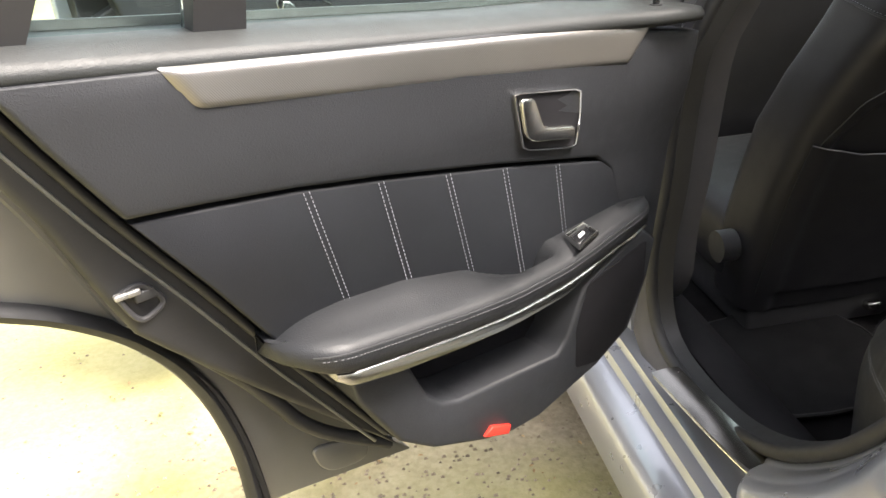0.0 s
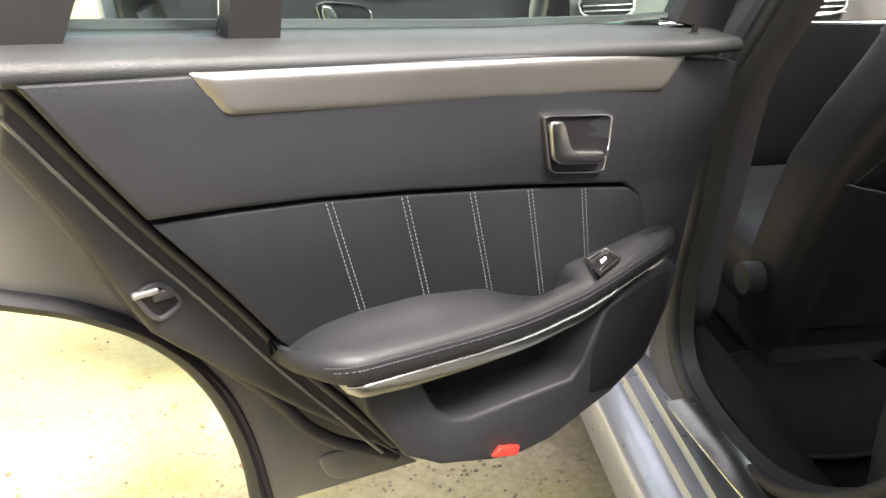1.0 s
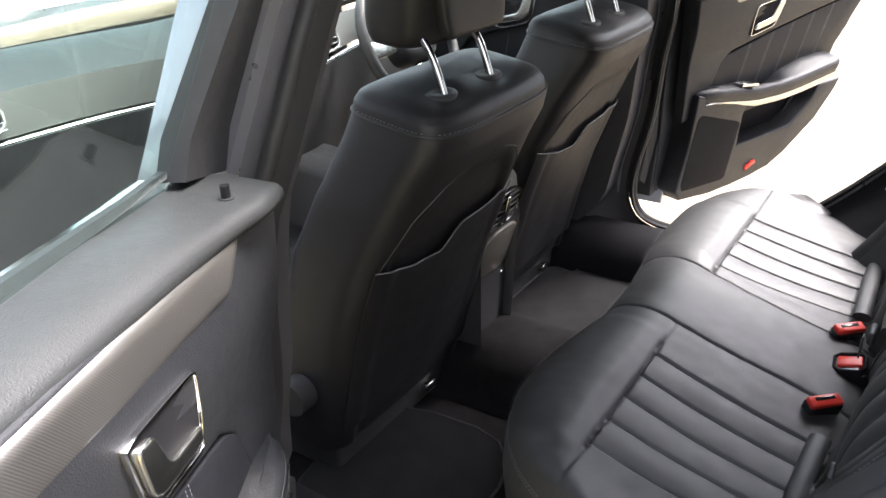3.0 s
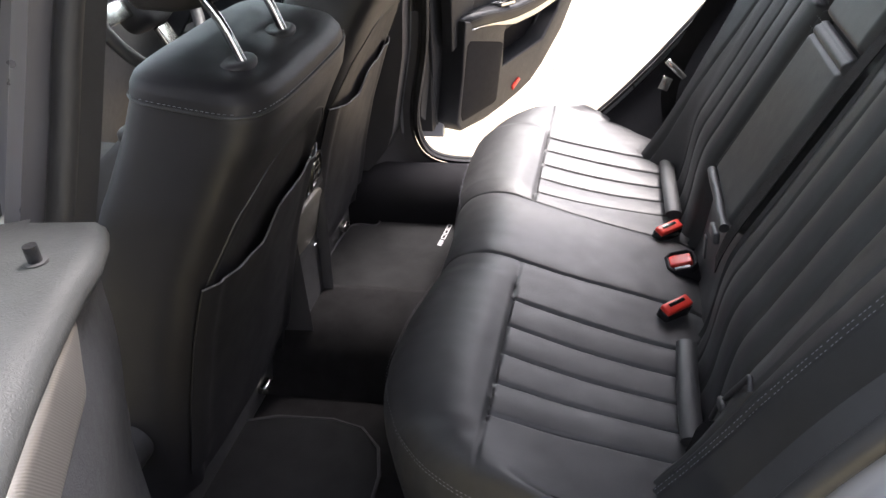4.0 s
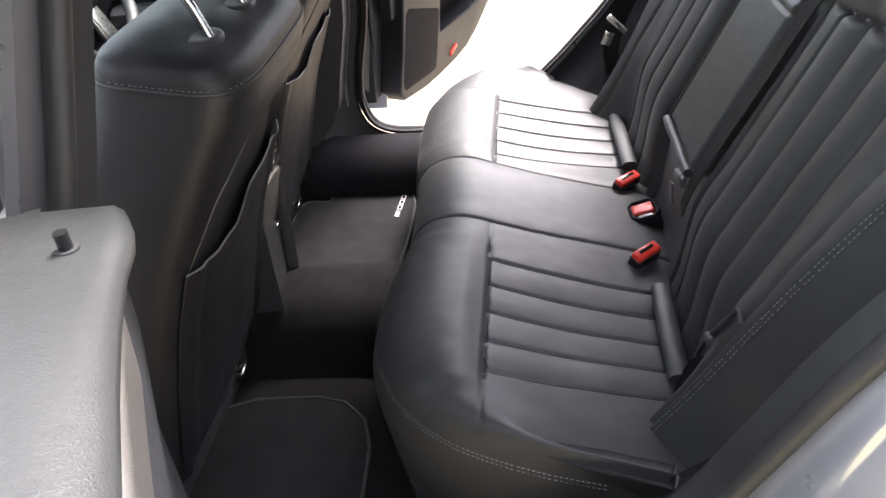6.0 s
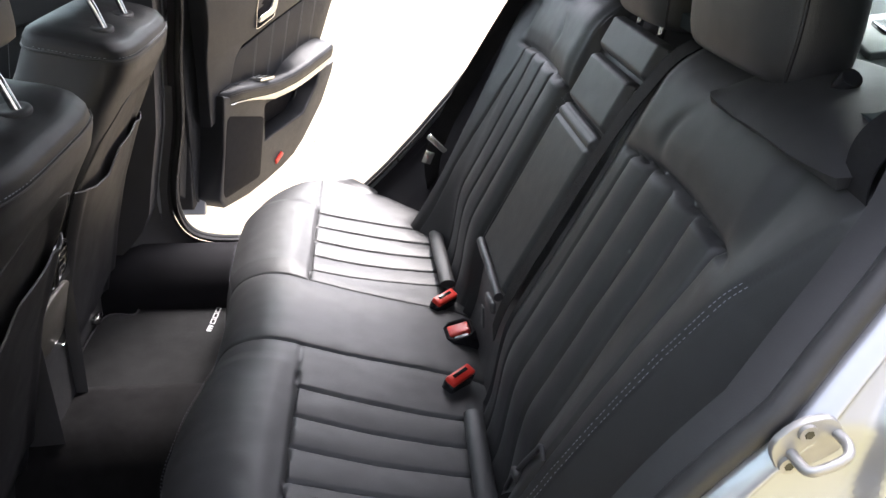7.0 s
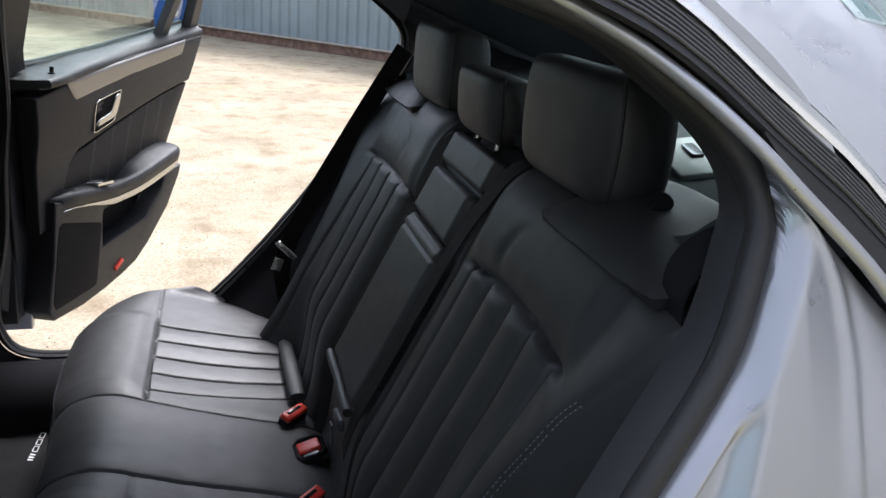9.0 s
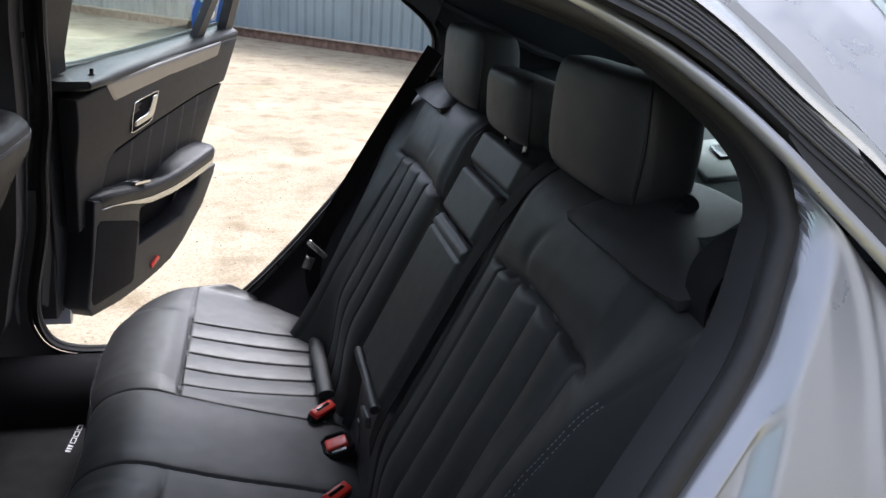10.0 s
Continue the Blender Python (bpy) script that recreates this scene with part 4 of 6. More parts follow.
def frame_ring(poly, width, depth):
    """A rounded frame with the outline poly."""
    inner = inset(poly, width)
    mid_o, mid_i = inset(poly, width * 0.25), inset(poly, width * 0.75)
    rings = [[(p[0], p[1], 0) for p in poly], [(p[0], p[1], depth * 0.7) for p in mid_o and poly], [(p[0], p[1], depth) for p in mid_o], [(p[0], p[1], depth) for p in mid_i], [(p[0], p[1], depth * 0.7) for p in inner], [(p[0], p[1], 0) for p in inner]]
    return loft([[Vector(q) for q in r] for r in rings], cap=False)


def rear_shell(d, M):
    """Shut face, skin, wheel-arch lip, window frame and glass of a rear door."""
    part("shut_face", prism(SHUT, -0.115, -0.040, 0.010, 3), RUBBER, d, "black door shut face", M)
    part("shut_seal", tube([(p[0], p[1], -0.034) for p in round_poly(SEALINE, 2, False)], 0.0060, 8), RUBBER, d, "black rubber seal along the door edge", M)
    part("seal_lip", tube([(p[0] + 0.016, p[1] - 0.010, -0.040) for p in round_poly(SEALINE, 2, False)], 0.0025, 6), PAINT_DARK, d, "", M)
    lt = part("latch", frame_ring(round_poly(LATCH, 2), 0.006, 0.006), PLASTIC, d, "door latch with steel claw", M @ Matrix.Translation((0, 0, -0.041)))
    part("latch_well", prism(inset(round_poly(LATCH, 2), 0.004), -0.045, -0.0385, 0.001), GLOSSBLACK, lt, "", M)
    a, b = Vector((*LATCH[0], 0)), Vector((*LATCH[2], 0))
    for k, o in ((0.16, 0.0), (0.40, 0.004)):
        q = a.lerp(b, k)
        part("claw", box(q.x, q.y + o, -0.036, 0.014, 0.007, 0.008, 0.002), CAST, lt, "steel claw", M)
    part("latch_tongue", box(a.lerp(b, 0.62).x, a.lerp(b, 0.62).y, -0.038, 0.022, 0.012, 0.006, 0.002), PLASTIC, lt, "", M)
    part("skin", prism(SKIN, -0.135, -0.105, 0.004), PAINT_DARK, d, "grey painted outer door skin", M)
    part("skin_edge", tube([(p[0], p[1], -0.104) for p in round_poly(SKINEDGE, 2, False)], 0.006, 6), PAINT_DARK, d, "", M)
    part("arch_lip", tube([(p[0], p[1], -0.104) for p in round_poly(ARCH, 2, False)], 0.011, 8, 1.3), RUBBER, d, "black rubber wheel-arch lip", M)
    part("arch_lip_inner", tube([(p[0], p[1], -0.098) for p in round_poly(ARCH_IN, 2, False)], 0.006, 6), RUBBER, d, "", M)
    part("pressing", prism(round_poly(PRESS, 2), -0.108, -0.101, 0.003), PAINT_DARK, d, "", M)
    part("lower_seal", tube([(p[0], p[1], -0.060) for p in round_poly(LOWSEAL, 2, False)], 0.010, 8), RUBBER, d, "", M)
    window(d, M, 0.042, 0.93, 0.686, 0.739)


def slab_v(pts_lo, pts_hi, thick):
    """A leaning bar: outline given at its foot and head, following the lean of the frame."""
    rings = []
    for f in np.linspace(0, 1, 10):
        ring_ = []
        for (a, b) in zip(pts_lo, pts_hi):
            u, v = a[0] + (b[0] - a[0]) * f, a[1] + (b[1] - a[1]) * f
            ring_.append((u, v, f))
        w = frame_w(ring_[0][1])
        rings.append([Vector((ring_[0][0], ring_[0][1], w)), Vector((ring_[1][0], ring_[1][1], w)), Vector((ring_[1][0], ring_[1][1], w - thick)), Vector((ring_[0][0], ring_[0][1], w - thick))])
    return loft(rings)


def window(d, M, u0, u1, p0, p1):
    """Side glass in a black frame; p0 to p1 is the post before the small rear pane."""
    head = 1.43
    lo = lambda u: belt(u) + 0.012
    part("front_frame", slab_v([(-0.074, 1.03), (u0, lo(u0))], [(-0.315, head + 0.03), (-0.12, head)], 0.035), RUBBER, d, "black window frame", M)
    part("window_post", slab_v([(p0, lo(p0)), (p1, lo(p1))], [(p0 + 0.00, head), (p1 - 0.02, head)], 0.03), PLASTIC, d, "black window post", M)
    part("rear_frame", slab_v([(u1 - 0.03, lo(u1) - 0.05), (u1 + 0.03, lo(u1) - 0.05)], [(0.76, head), (0.80, head + 0.02)], 0.035), PLASTIC, d, "", M)
    part("head_frame", loft([[Vector((u, head + z + 0.02, frame_w(head) - w)) for z, w in ((0, 0), (0.045, 0.004), (0.045, 0.04), (0, 0.035))] for u in np.linspace(-0.20, 0.80, 12)]), PLASTIC, d, "", M)
    part("belt_seal", loft([[Vector((u, belt(u) + 0.016 + z, -0.070 - w)) for z, w in ((0, 0), (0.008, 0.004), (0.008, 0.012), (0, 0.016))] for u in np.linspace(u0 - 0.07, u1, 20)]), RUBBER, d, "black window seal", M)
    part("belt_trim", loft([[Vector((u, belt(u) - 0.002 + z, -0.100 - w)) for z, w in ((0, 0), (0.012, 0.002), (0.012, 0.012), (0, 0.014))] for u in np.linspace(u0 - 0.02, u1, 20)]), CHROME, d, "chrome belt strip", M)
    for a, b, name in ((u0, p0, "pane"), (p1, u1 - 0.02, "quarter_pane")):
        g = part(name, sheet(lambda s, t: ((a - 0.22 * t if name == "pane" else a) + (b - a + (0.22 * t if name == "pane" else 0)) * s * (1 if name == "pane" else 1 - 0.8 * t), lo(a) - 0.02 + (head - lo(a) + 0.03) * t, frame_w(lo(a) + (head - lo(a)) * t) - 0.028), 4, 6, 0.004), GLASS, d, "clear door glass", M)
        g.visible_shadow = False


def rear_door(M, label, deep=False):
    d = part("rear_door", prism(CARD_WIDE if deep else CARD_OUT, -0.060, -0.046, 0.004), SOFT, car, label, M)
    rear_card(d, M, deep)
    rear_shell(d, M)
    return d


def shifted(poly, du, dv=0.0, k=1.0):
    c = sum((Vector((p[0], p[1])) for p in poly), Vector((0, 0))) / len(poly)
    return [((p[0] - c.x) * k + c.x + du, (p[1] - c.y) * k + c.y + dv) for p in poly]


def front_door(M, label):
    """A front door: longer, with no wheel-arch cut."""
    d = part("front_door", prism(round_poly([(-0.02, 0.50), (0.08, 0.42), (0.9, 0.42), (1.02, 0.56), (1.06, 1.15), (-0.03, 1.02)], 1), -0.060, -0.022, 0.006), PLASTIC, car, label, M)
    du = 0.28
    part("skin", prism([(-0.04, 0.36), (1.06, 0.36), (1.10, 0.8), (1.10, 1.14), (-0.05, 1.0)], -0.135, -0.105, 0.004), PAINT, d, "grey painted outer door skin", M)
    part("edge_filler", prism([(-0.03, 0.40), (1.04, 0.40), (1.08, 1.13), (-0.04, 1.0)], -0.110, -0.055, 0.004), RUBBER, d, "", M)
    part("upper_panel", prism([(1.04, 1.13), (1.0, 0.98), (0.85, 0.965), (0.60, 0.90), (0.42, 0.85), (0.30, 0.70), (0.05, 0.66), (-0.02, 1.0)], -0.030, 0.006, 0.008, 3), SOFT, d, "black grained soft upper panel", M)
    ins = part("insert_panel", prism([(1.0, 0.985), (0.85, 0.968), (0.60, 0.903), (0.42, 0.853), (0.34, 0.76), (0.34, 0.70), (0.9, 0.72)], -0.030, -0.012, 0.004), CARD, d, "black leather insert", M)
    for (u0, v0), (u1, v1) in zip(STITCH_T, STITCH_B):
        part("stitching", dashes([(u0 + du, v0, -0.0118), (u1 + du, v1, -0.0118)], lift=(0, 0, 0.0006)), THREAD, ins, "pale grey stitching", M)
    part("inlay", trim_inlay(du, 0.012), SILVER, d, "brushed silver trim inlay", M)
    rings = []
    for u in np.linspace(-0.028, 1.06, 30):
        v = belt(u)
        rings.append([Vector(q) for q in ((u, v + 0.016, -0.082), (u, v + 0.015, -0.04), (u, v + 0.011, -0.014), (u, v + 0.004, -0.002), (u, v - 0.004, 0.004), (u, v - 0.013, 0.003), (u, v - 0.018, -0.006), (u, v - 0.018, -0.082))])
    part("top_roll", loft(rings), SOFT_TOP, d, "black soft door top", M)
    H = round_poly(shifted(HANDLE, du, 0, 1.2), 2)
    part("handle_bezel", frame_ring(H, 0.006, 0.006), CHROME, d, "chrome-framed inner door handle", M @ Matrix.Translation((0, 0, 0.004)))
    part("handle_recess", prism(inset(H, 0.004), 0.004, 0.0075, 0.001), GLOSSBLACK, d, "", M)
    part("lever", prism(round_poly(shifted(LEVER, du, 0, 1.2), 1), 0.006, 0.017, 0.005, 3), SATIN, d, "satin lever", M)
    part("armrest", loft([[Vector((u, z, w)) for z, w in ((0.70, -0.02), (0.755, -0.02), (0.758, 0.04), (0.745, 0.062), (0.715, 0.062), (0.70, 0.04))] for u in np.linspace(0.36, 0.98, 16)]), LEATHER, d, "padded black armrest", M)
    part("trim_bar", loft([[Vector((u, z, w)) for z, w in ((0.680, -0.02), (0.698, -0.02), (0.698, 0.055), (0.682, 0.052))] for u in np.linspace(0.36, 0.98, 16)]), CHROME, d, "", M)
    part("lower_panel", prism([(0.30, 0.66), (0.98, 0.66), (0.98, 0.50), (0.80, 0.46), (0.10, 0.46), (0.05, 0.60)], -0.03, 0.03, 0.01, 3), PLASTIC, d, "dark lower door panel", M)
    part("mirror_sail", slab_v([(-0.02, 1.0), (0.20, 1.05)], [(0.02, 1.14), (0.06, 1.14)], 0.03), PLASTIC, d, "", M)
    part("wing_mirror", pillow(0.23, 0.15, 0.12), PAINT, d, "grey wing mirror", M @ Matrix.Translation((0.06, 1.03, -0.24)) @ Matrix.Rotation(radians(-90), 4, "X") @ Matrix.Scale(-1, 4, (0, 1, 0)))
    part("window_frame", tube([(0.20, 1.06, -0.05), (0.42, 1.28, 0.06), (0.62, 1.41, 0.13), (1.02, 1.44, 0.15), (1.06, 1.30, 0.08), (1.07, 1.14, -0.04)], 0.018, 8), PLASTIC, d, "black window frame", M)
    g = part("pane", sheet(lambda a, b: (0.24 + 0.80 * a + 0.22 * b * (1 - a), belt(0.24 + 0.8 * a) + (1.40 - belt(0.24 + 0.8 * a)) * b, frame_w(belt(0.5) + 0.3 * b) - 0.02), 6, 6, 0.004), GLASS, d, "clear door glass", M)
    g.visible_shadow = False
    part("belt_trim", loft([[Vector((u, belt(u) + 0.014 + z, -0.090 - w)) for z, w in ((0, 0), (0.012, 0.002), (0.012, 0.012), (0, 0.014))] for u in np.linspace(0.2, 1.05, 20)]), CHROME, d, "", M)
    return d


NEAR = door_map(-0.81, 0.633, 59.9)
# the far door stands wider open; its map also shears and stretches it
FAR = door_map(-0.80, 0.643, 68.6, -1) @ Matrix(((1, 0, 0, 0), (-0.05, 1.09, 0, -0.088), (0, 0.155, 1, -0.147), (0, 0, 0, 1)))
rear_door(NEAR, "open rear door with black leather card")
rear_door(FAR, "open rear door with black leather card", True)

front_door(door_map(-0.86, 1.72, 60), "open front passenger door with silver trim")
front_door(door_map(-0.80, 1.78, 0, -1), "closed driver door with silver trim")

# ---- rear bench ----
LEAN = radians(25.5)


def back_pt(x, s, d=0.0):
    """A point on the rear backrest: s up the slope, d proud of it."""
    return Vector((x, 0.06 - s * math.sin(LEAN) + d * math.cos(LEAN), 0.47 + s * math.cos(LEAN) + d * math.sin(LEAN)))


def front_edge(xx):
    raw = front_edge_near if xx < 0 else front_edge_far
    return sum(raw(abs(abs(xx) + o)) for o in (-0.024, -0.012, 0.0, 0.012, 0.024)) / 5


def front_edge_near(xx):
    return interp(xx, [0, 0.11, 0.16, 0.22, 0.36, 0.422, 0.515, 0.571, 0.614, 0.641, 0.658, 0.672], [0.530, 0.532, 0.540, 0.552, 0.560, 0.545, 0.497, 0.440, 0.352, 0.256, 0.175, 0.06])


def front_edge_far(xx):
    return interp(xx, [0, 0.11, 0.16, 0.22, 0.40, 0.512, 0.58, 0.633, 0.67, 0.692, 0.708, 0.72], [0.530, 0.532, 0.540, 0.550, 0.560, 0.554, 0.535, 0.506, 0.468, 0.43, 0.36, 0.25])


def soft_band(x, a, b, e):
    """One between a and b, easing to nought within e outside."""
    f = max(0.0, min(1.0, (x - a) / e + 1, (b - x) / e + 1))
    return f * f * (3 - 2 * f)


def groove_x(k, y):
    """The five tucks of a cushion insert, counted outward; they fan a little to the front."""
    f = (y - 0.08) / 0.28
    return (0.226 + 0.0645 * k) * (1 - f) + (0.196 + 0.0715 * k) * f


CUSH_PROFILE = spline([(0, 0.00, 0.44), (0, 0.03, 0.468), (0, 0.07, 0.487), (0, 0.14, 0.502), (0, 0.24, 0.522), (0, 0.34, 0.545), (0, 0.41, 0.560), (0, 0.46, 0.558), (0, 0.505, 0.538),
                       (0, 0.535, 0.50), (0, 0.547, 0.45), (0, 0.54, 0.38), (0, 0.525, 0.31), (0, 0.515, 0.24)], 230)


def cushion_fn(a, b):
    xx = -0.665 + 1.375 * a
    ax = abs(xx)
    q = CUSH_PROFILE[min(229, round(b * 229))]
    F = front_edge(xx)
    y0 = F * 0.55
    y = q.y if q.y < y0 else y0 + (q.y - y0) * (F - y0) / (0.547 - y0)
    z = q.z
    top = max(0.0, min(1.0, (q.z - 0.43) / 0.06)) if q.y < 0.54 else 0
    drop = max(0.0, min(1.0, (q.y - 0.38) / 0.16))
    z -= 0.014 * max(0, (ax - 0.55) / 0.14) ** 2.2 * (1 - 0.5 * drop * drop * (3 - 2 * drop))
    dz = 0.0
    cx = 0.108 + 0.127 * y if xx > 0 else 0.1142 - 0.0965 * y
    if q.y < 0.53:
        for k in range(5):
            d = ax - groove_x(k, y)
            if abs(d) < 0.03:
                on = max(0, min(1, (0.366 - y) / 0.012)) * max(0, min(1, (y - 0.05) / 0.03))
                dz -= 0.0070 * bump1(d, 0.0027) * on
        i0, i1 = groove_x(0, y), groove_x(4, y)
        if i0 < ax < i1 and y < 0.364:
            ph = (ax - i0) / (i1 - i0) * 4
            dz += 0.0032 * abs(math.sin(math.pi * ph)) - 0.002
        if ax > cx:
            ease = min(1.0, (ax - cx) / 0.05)
            dz -= 0.0060 * bump1(y - 0.364, 0.0030) * (0.45 + 0.55 * soft_band(ax, i0 - 0.03, i1 + 0.012, 0.012))
            dz += 0.008 * ease * (1 / (1 + math.exp(-(y - 0.385) / 0.008))) * (0.3 + 0.7 * soft_band(ax, i0 - 0.04, i1 + 0.02, 0.035))
        dz -= 0.012 * bump1(ax - 0.30, 0.14) * max(0, 1 - ((y - 0.2) / 0.2) ** 2)
    # seams beside the middle place
    dz -= 0.0050 * bump1(ax - cx, 0.0024)
    dz -= 0.0022 * bump1(ax - cx, 0.016)
    dz += 0.0015 * soft_band(ax, -1, cx - 0.012, 0.02)
    dz += 0.0016 * noise.noise(Vector((xx * 9, y * 9, 1.7))) + 0.0007 * noise.noise(Vector((xx * 30, y * 30, 4.0)))
    nz = 1.0 if q.y < 0.50 else max(0.0, 1 - (q.y - 0.50) / 0.05)
    return (0.02 + xx, y + dz * (1 - nz), z + dz * nz)


bench = thing("rear_seat", (0.02, 0.3, 0.24), "black leather rear bench seat with ribbed cushions", "car seat")


cush = part("cushion", sheet(cushion_fn, 640, 229, 0.02), LEATHER, bench, "ribbed black leather seat cushion")
hem = []
for k in range(90):
    a = 0.012 + 0.96 * k / 89
    q = cushion_fn(a, 0.672)
    hem.append((q[0], q[1] + 0.0015, q[2] + 0.0012))
for off in (0.0, 0.008):
    part("hem_stitching", dashes([(p[0], p[1], p[2] - off) for p in hem], 0.004, 0.003, 0.0009, (0, 0.0012, 0.0002)), THREAD, cush)
for s in (-1, 1):
    part("rear_pad", tube(spline([(0.02 + s * (0.195 if s > 0 else 0.235), 0.074, 0.505), (0.02 + s * 0.30, 0.077, 0.506), (0.02 + s * 0.38, 0.079, 0.505), (0.02 + s * 0.45, 0.078, 0.501)], 14), 0.017, 16, 0.60), LEATHER, bench, "rounded leather pad behind the cushion")


def ridge(s):
    return interp(s, [-0.05, 0.03, 0.20, 0.32, 0.41, 0.51, 0.606, 0.70], [0.520, 0.524, 0.538, 0.555, 0.571, 0.598, 0.644, 0.688])


def back_half(s):
    return interp(s, [0, 0.42, 0.58, 0.66, 0.73], [0.685, 0.69, 0.69, 0.682, 0.655])


def shell(s):
    """How far the padding stands before the base plane, up the slope."""
    t = max(0.0, min(1.0, s / 0.20))
    d = 0.045 * t * t * (3 - 2 * t)
    return d - (0.055 * ((s - 0.62) / 0.10) ** 2 if s > 0.62 else 0)


def backrest_fn(a, b):
    s = -0.03 + 0.76 * b
    half = back_half(s)
    x = half * (2 * a - 1)
    ax = abs(x)
    r = min(ridge(s), half - 0.015)
    d = shell(s)
    # bolster: rises to the ridge and falls away behind it
    if ax > r - 0.10:
        t = min(1, (ax - (r - 0.10)) / 0.10)
        d += (0.026 + max(0.0, 0.045 - d) * (s < 0.2)) * t * t * (3 - 2 * t) * (1 if s < 0.5 else max(0, 1 - (s - 0.5) / 0.26))
    if s < 0.20 and ax > r - 0.06:
        t = min(1, (ax - (r - 0.06)) / 0.06)
        d += 0.012 * (1 - s / 0.20) ** 2 * t * t * (3 - 2 * t)
    if ax > r:
        d -= 0.35 * (ax - r) + 1.2 * (ax - r) ** 1.5
        d -= 0.003 * bump1(ax - r - 0.0075, 0.0035)
    # ribbed insert
    lo, hi, sl = (0.230, 0.517, 0.530) if x < 0 else (0.165, 0.500, 0.514)
    if lo - 0.02 < ax < hi + 0.02 and s < 0.56:
        fade = max(0, min(1, (sl + 0.004 - s) / 0.012))
        for k in range(5):
            d -= 0.0095 * bump1(ax - lo - (hi - lo) * k / 4, 0.0042) * fade
        if lo < ax < hi:
            d += 0.0065 * abs(math.sin(math.pi * (ax - lo) / (hi - lo) * 4)) * fade
    if lo - 0.06 < ax < hi + 0.06:
        e = soft_band(ax, lo - 0.005, hi + 0.010, 0.045)
        sc = sl + 0.012 * math.sin(math.pi * (ax - lo) / (hi - lo))
        d -= 0.011 * bump1(s - sc, 0.0055) * e
        d += 0.012 * (1 / (1 + math.exp(-(s - sc - 0.02) / 0.010))) * e
    cl = 0.160 if x < 0 else 0.152
    d -= 0.006 * bump1(ax - cl, 0.0035)
    d -= 0.010 * bump1(ax - cl - 0.005, 0.02)
    d -= 0.022 * soft_band(ax, -1, cl - 0.016, 0.010)
    # slight puckers under the head restraints
    d -= 0.004 * bump1(ax - 0.33 - 0.03 * math.sin(s * 30), 0.012) * bump1(s - 0.585, 0.03)
    d += 0.0016 * noise.noise(Vector((x * 8, s * 8, 7.7))) + 0.0006 * noise.noise(Vector((x * 30, s * 30, 2.0)))
    p = back_pt(x, s, d)
    return (p.x, p.y, p.z)


back = part("backrest", sheet(backrest_fn, 500, 170, 0.04, True), LEATHER, bench, "ribbed black leather backrest")
for sg in (-1, 1):
    for o in (0.004, 0.0085):
        path = []
        for k in range(50):
            s = 0.53 - 0.57 * k / 49
            x = ridge(s) + o
            half = back_half(s)
            q = Vector(backrest_fn((sg * x / half + 1) / 2, (s + 0.03) / 0.76))
            path.append(q + Vector((sg * 0.0006, 0.0014, 0.0007)))
        part("bolster_stitching", dashes(path, 0.0040, 0.0026, 0.0009, (sg * 0.0002, 0.0009, 0.0004)), THREAD, back)

    def shoulder(a, b):
        y = -0.165 - 0.155 * b
        x0, x1 = 0.355, 0.625 - 0.75 * max(0.0, -0.18 - y)
        rise = (1 - math.exp(-b / 0.30)) / 0.964
        z = 1.076 + 0.053 * rise - 0.035 * max(0.0, (b - 0.88) / 0.12) ** 2 - 0.040 * (abs(2 * a - 1)) ** 5 * rise
        return (sg * (x0 + (x1 - x0) * a), y, z + 0.0012 * noise.noise(Vector((a * 5, b * 4, sg))))
    part("shoulder", sheet(shoulder, 40, 30, 0.012, sg < 0), LEATHER, back, "black leather shoulder of the backrest")


def bolster_side(sg):
    """The dark side panel between the bolster and the seal of the door opening."""
    def fn(a, b):
        t = -0.02 + 0.72 * b
        e = Vector(backrest_fn(0.004 if sg < 0 else 0.996, (t + 0.03) / 0.76))
        q = Vector((sg * (side_x(e.z) - 0.030), rear_y(sg, loop_rear(e.z), e.z) + 0.004, e.z + 0.004))
        p = e.lerp(q, a)
        return (p.x, p.y - 0.012 * math.sin(math.pi * a) + 0.0025 * math.sin(3 * math.pi * a), p.z)
    return sheet(fn, 18, 50, 0.006, sg < 0)


for sg in (-1, 1):
    part("bolster_side", bolster_side(sg), LINING, back, "dark side panel of the seat")


# folding middle armrest with its flap
def mid_panel(x0, x1, s0, s1, d0, d1, nu=24, nv=40, lines=()):
    def fn(a, b):
        x, s = x0 + (x1 - x0) * a, s0 + (s1 - s0) * b
        e = min(a, 1 - a) * (x1 - x0)
        f = min(b, 1 - b) * (s1 - s0)
        r = 0.012
        d = d1 - (d1 - d0) * ((max(0, 1 - e / r)) ** 2.2 + (max(0, 1 - f / r)) ** 2.2)
        for q in lines:
            d -= 0.004 * bump1(s - q, 0.0035)
        p = back_pt(x, s, max(d, d0 - 0.01))
        return (p.x, p.y, p.z)
    return sheet(fn, nu, nv, 0.01, True)


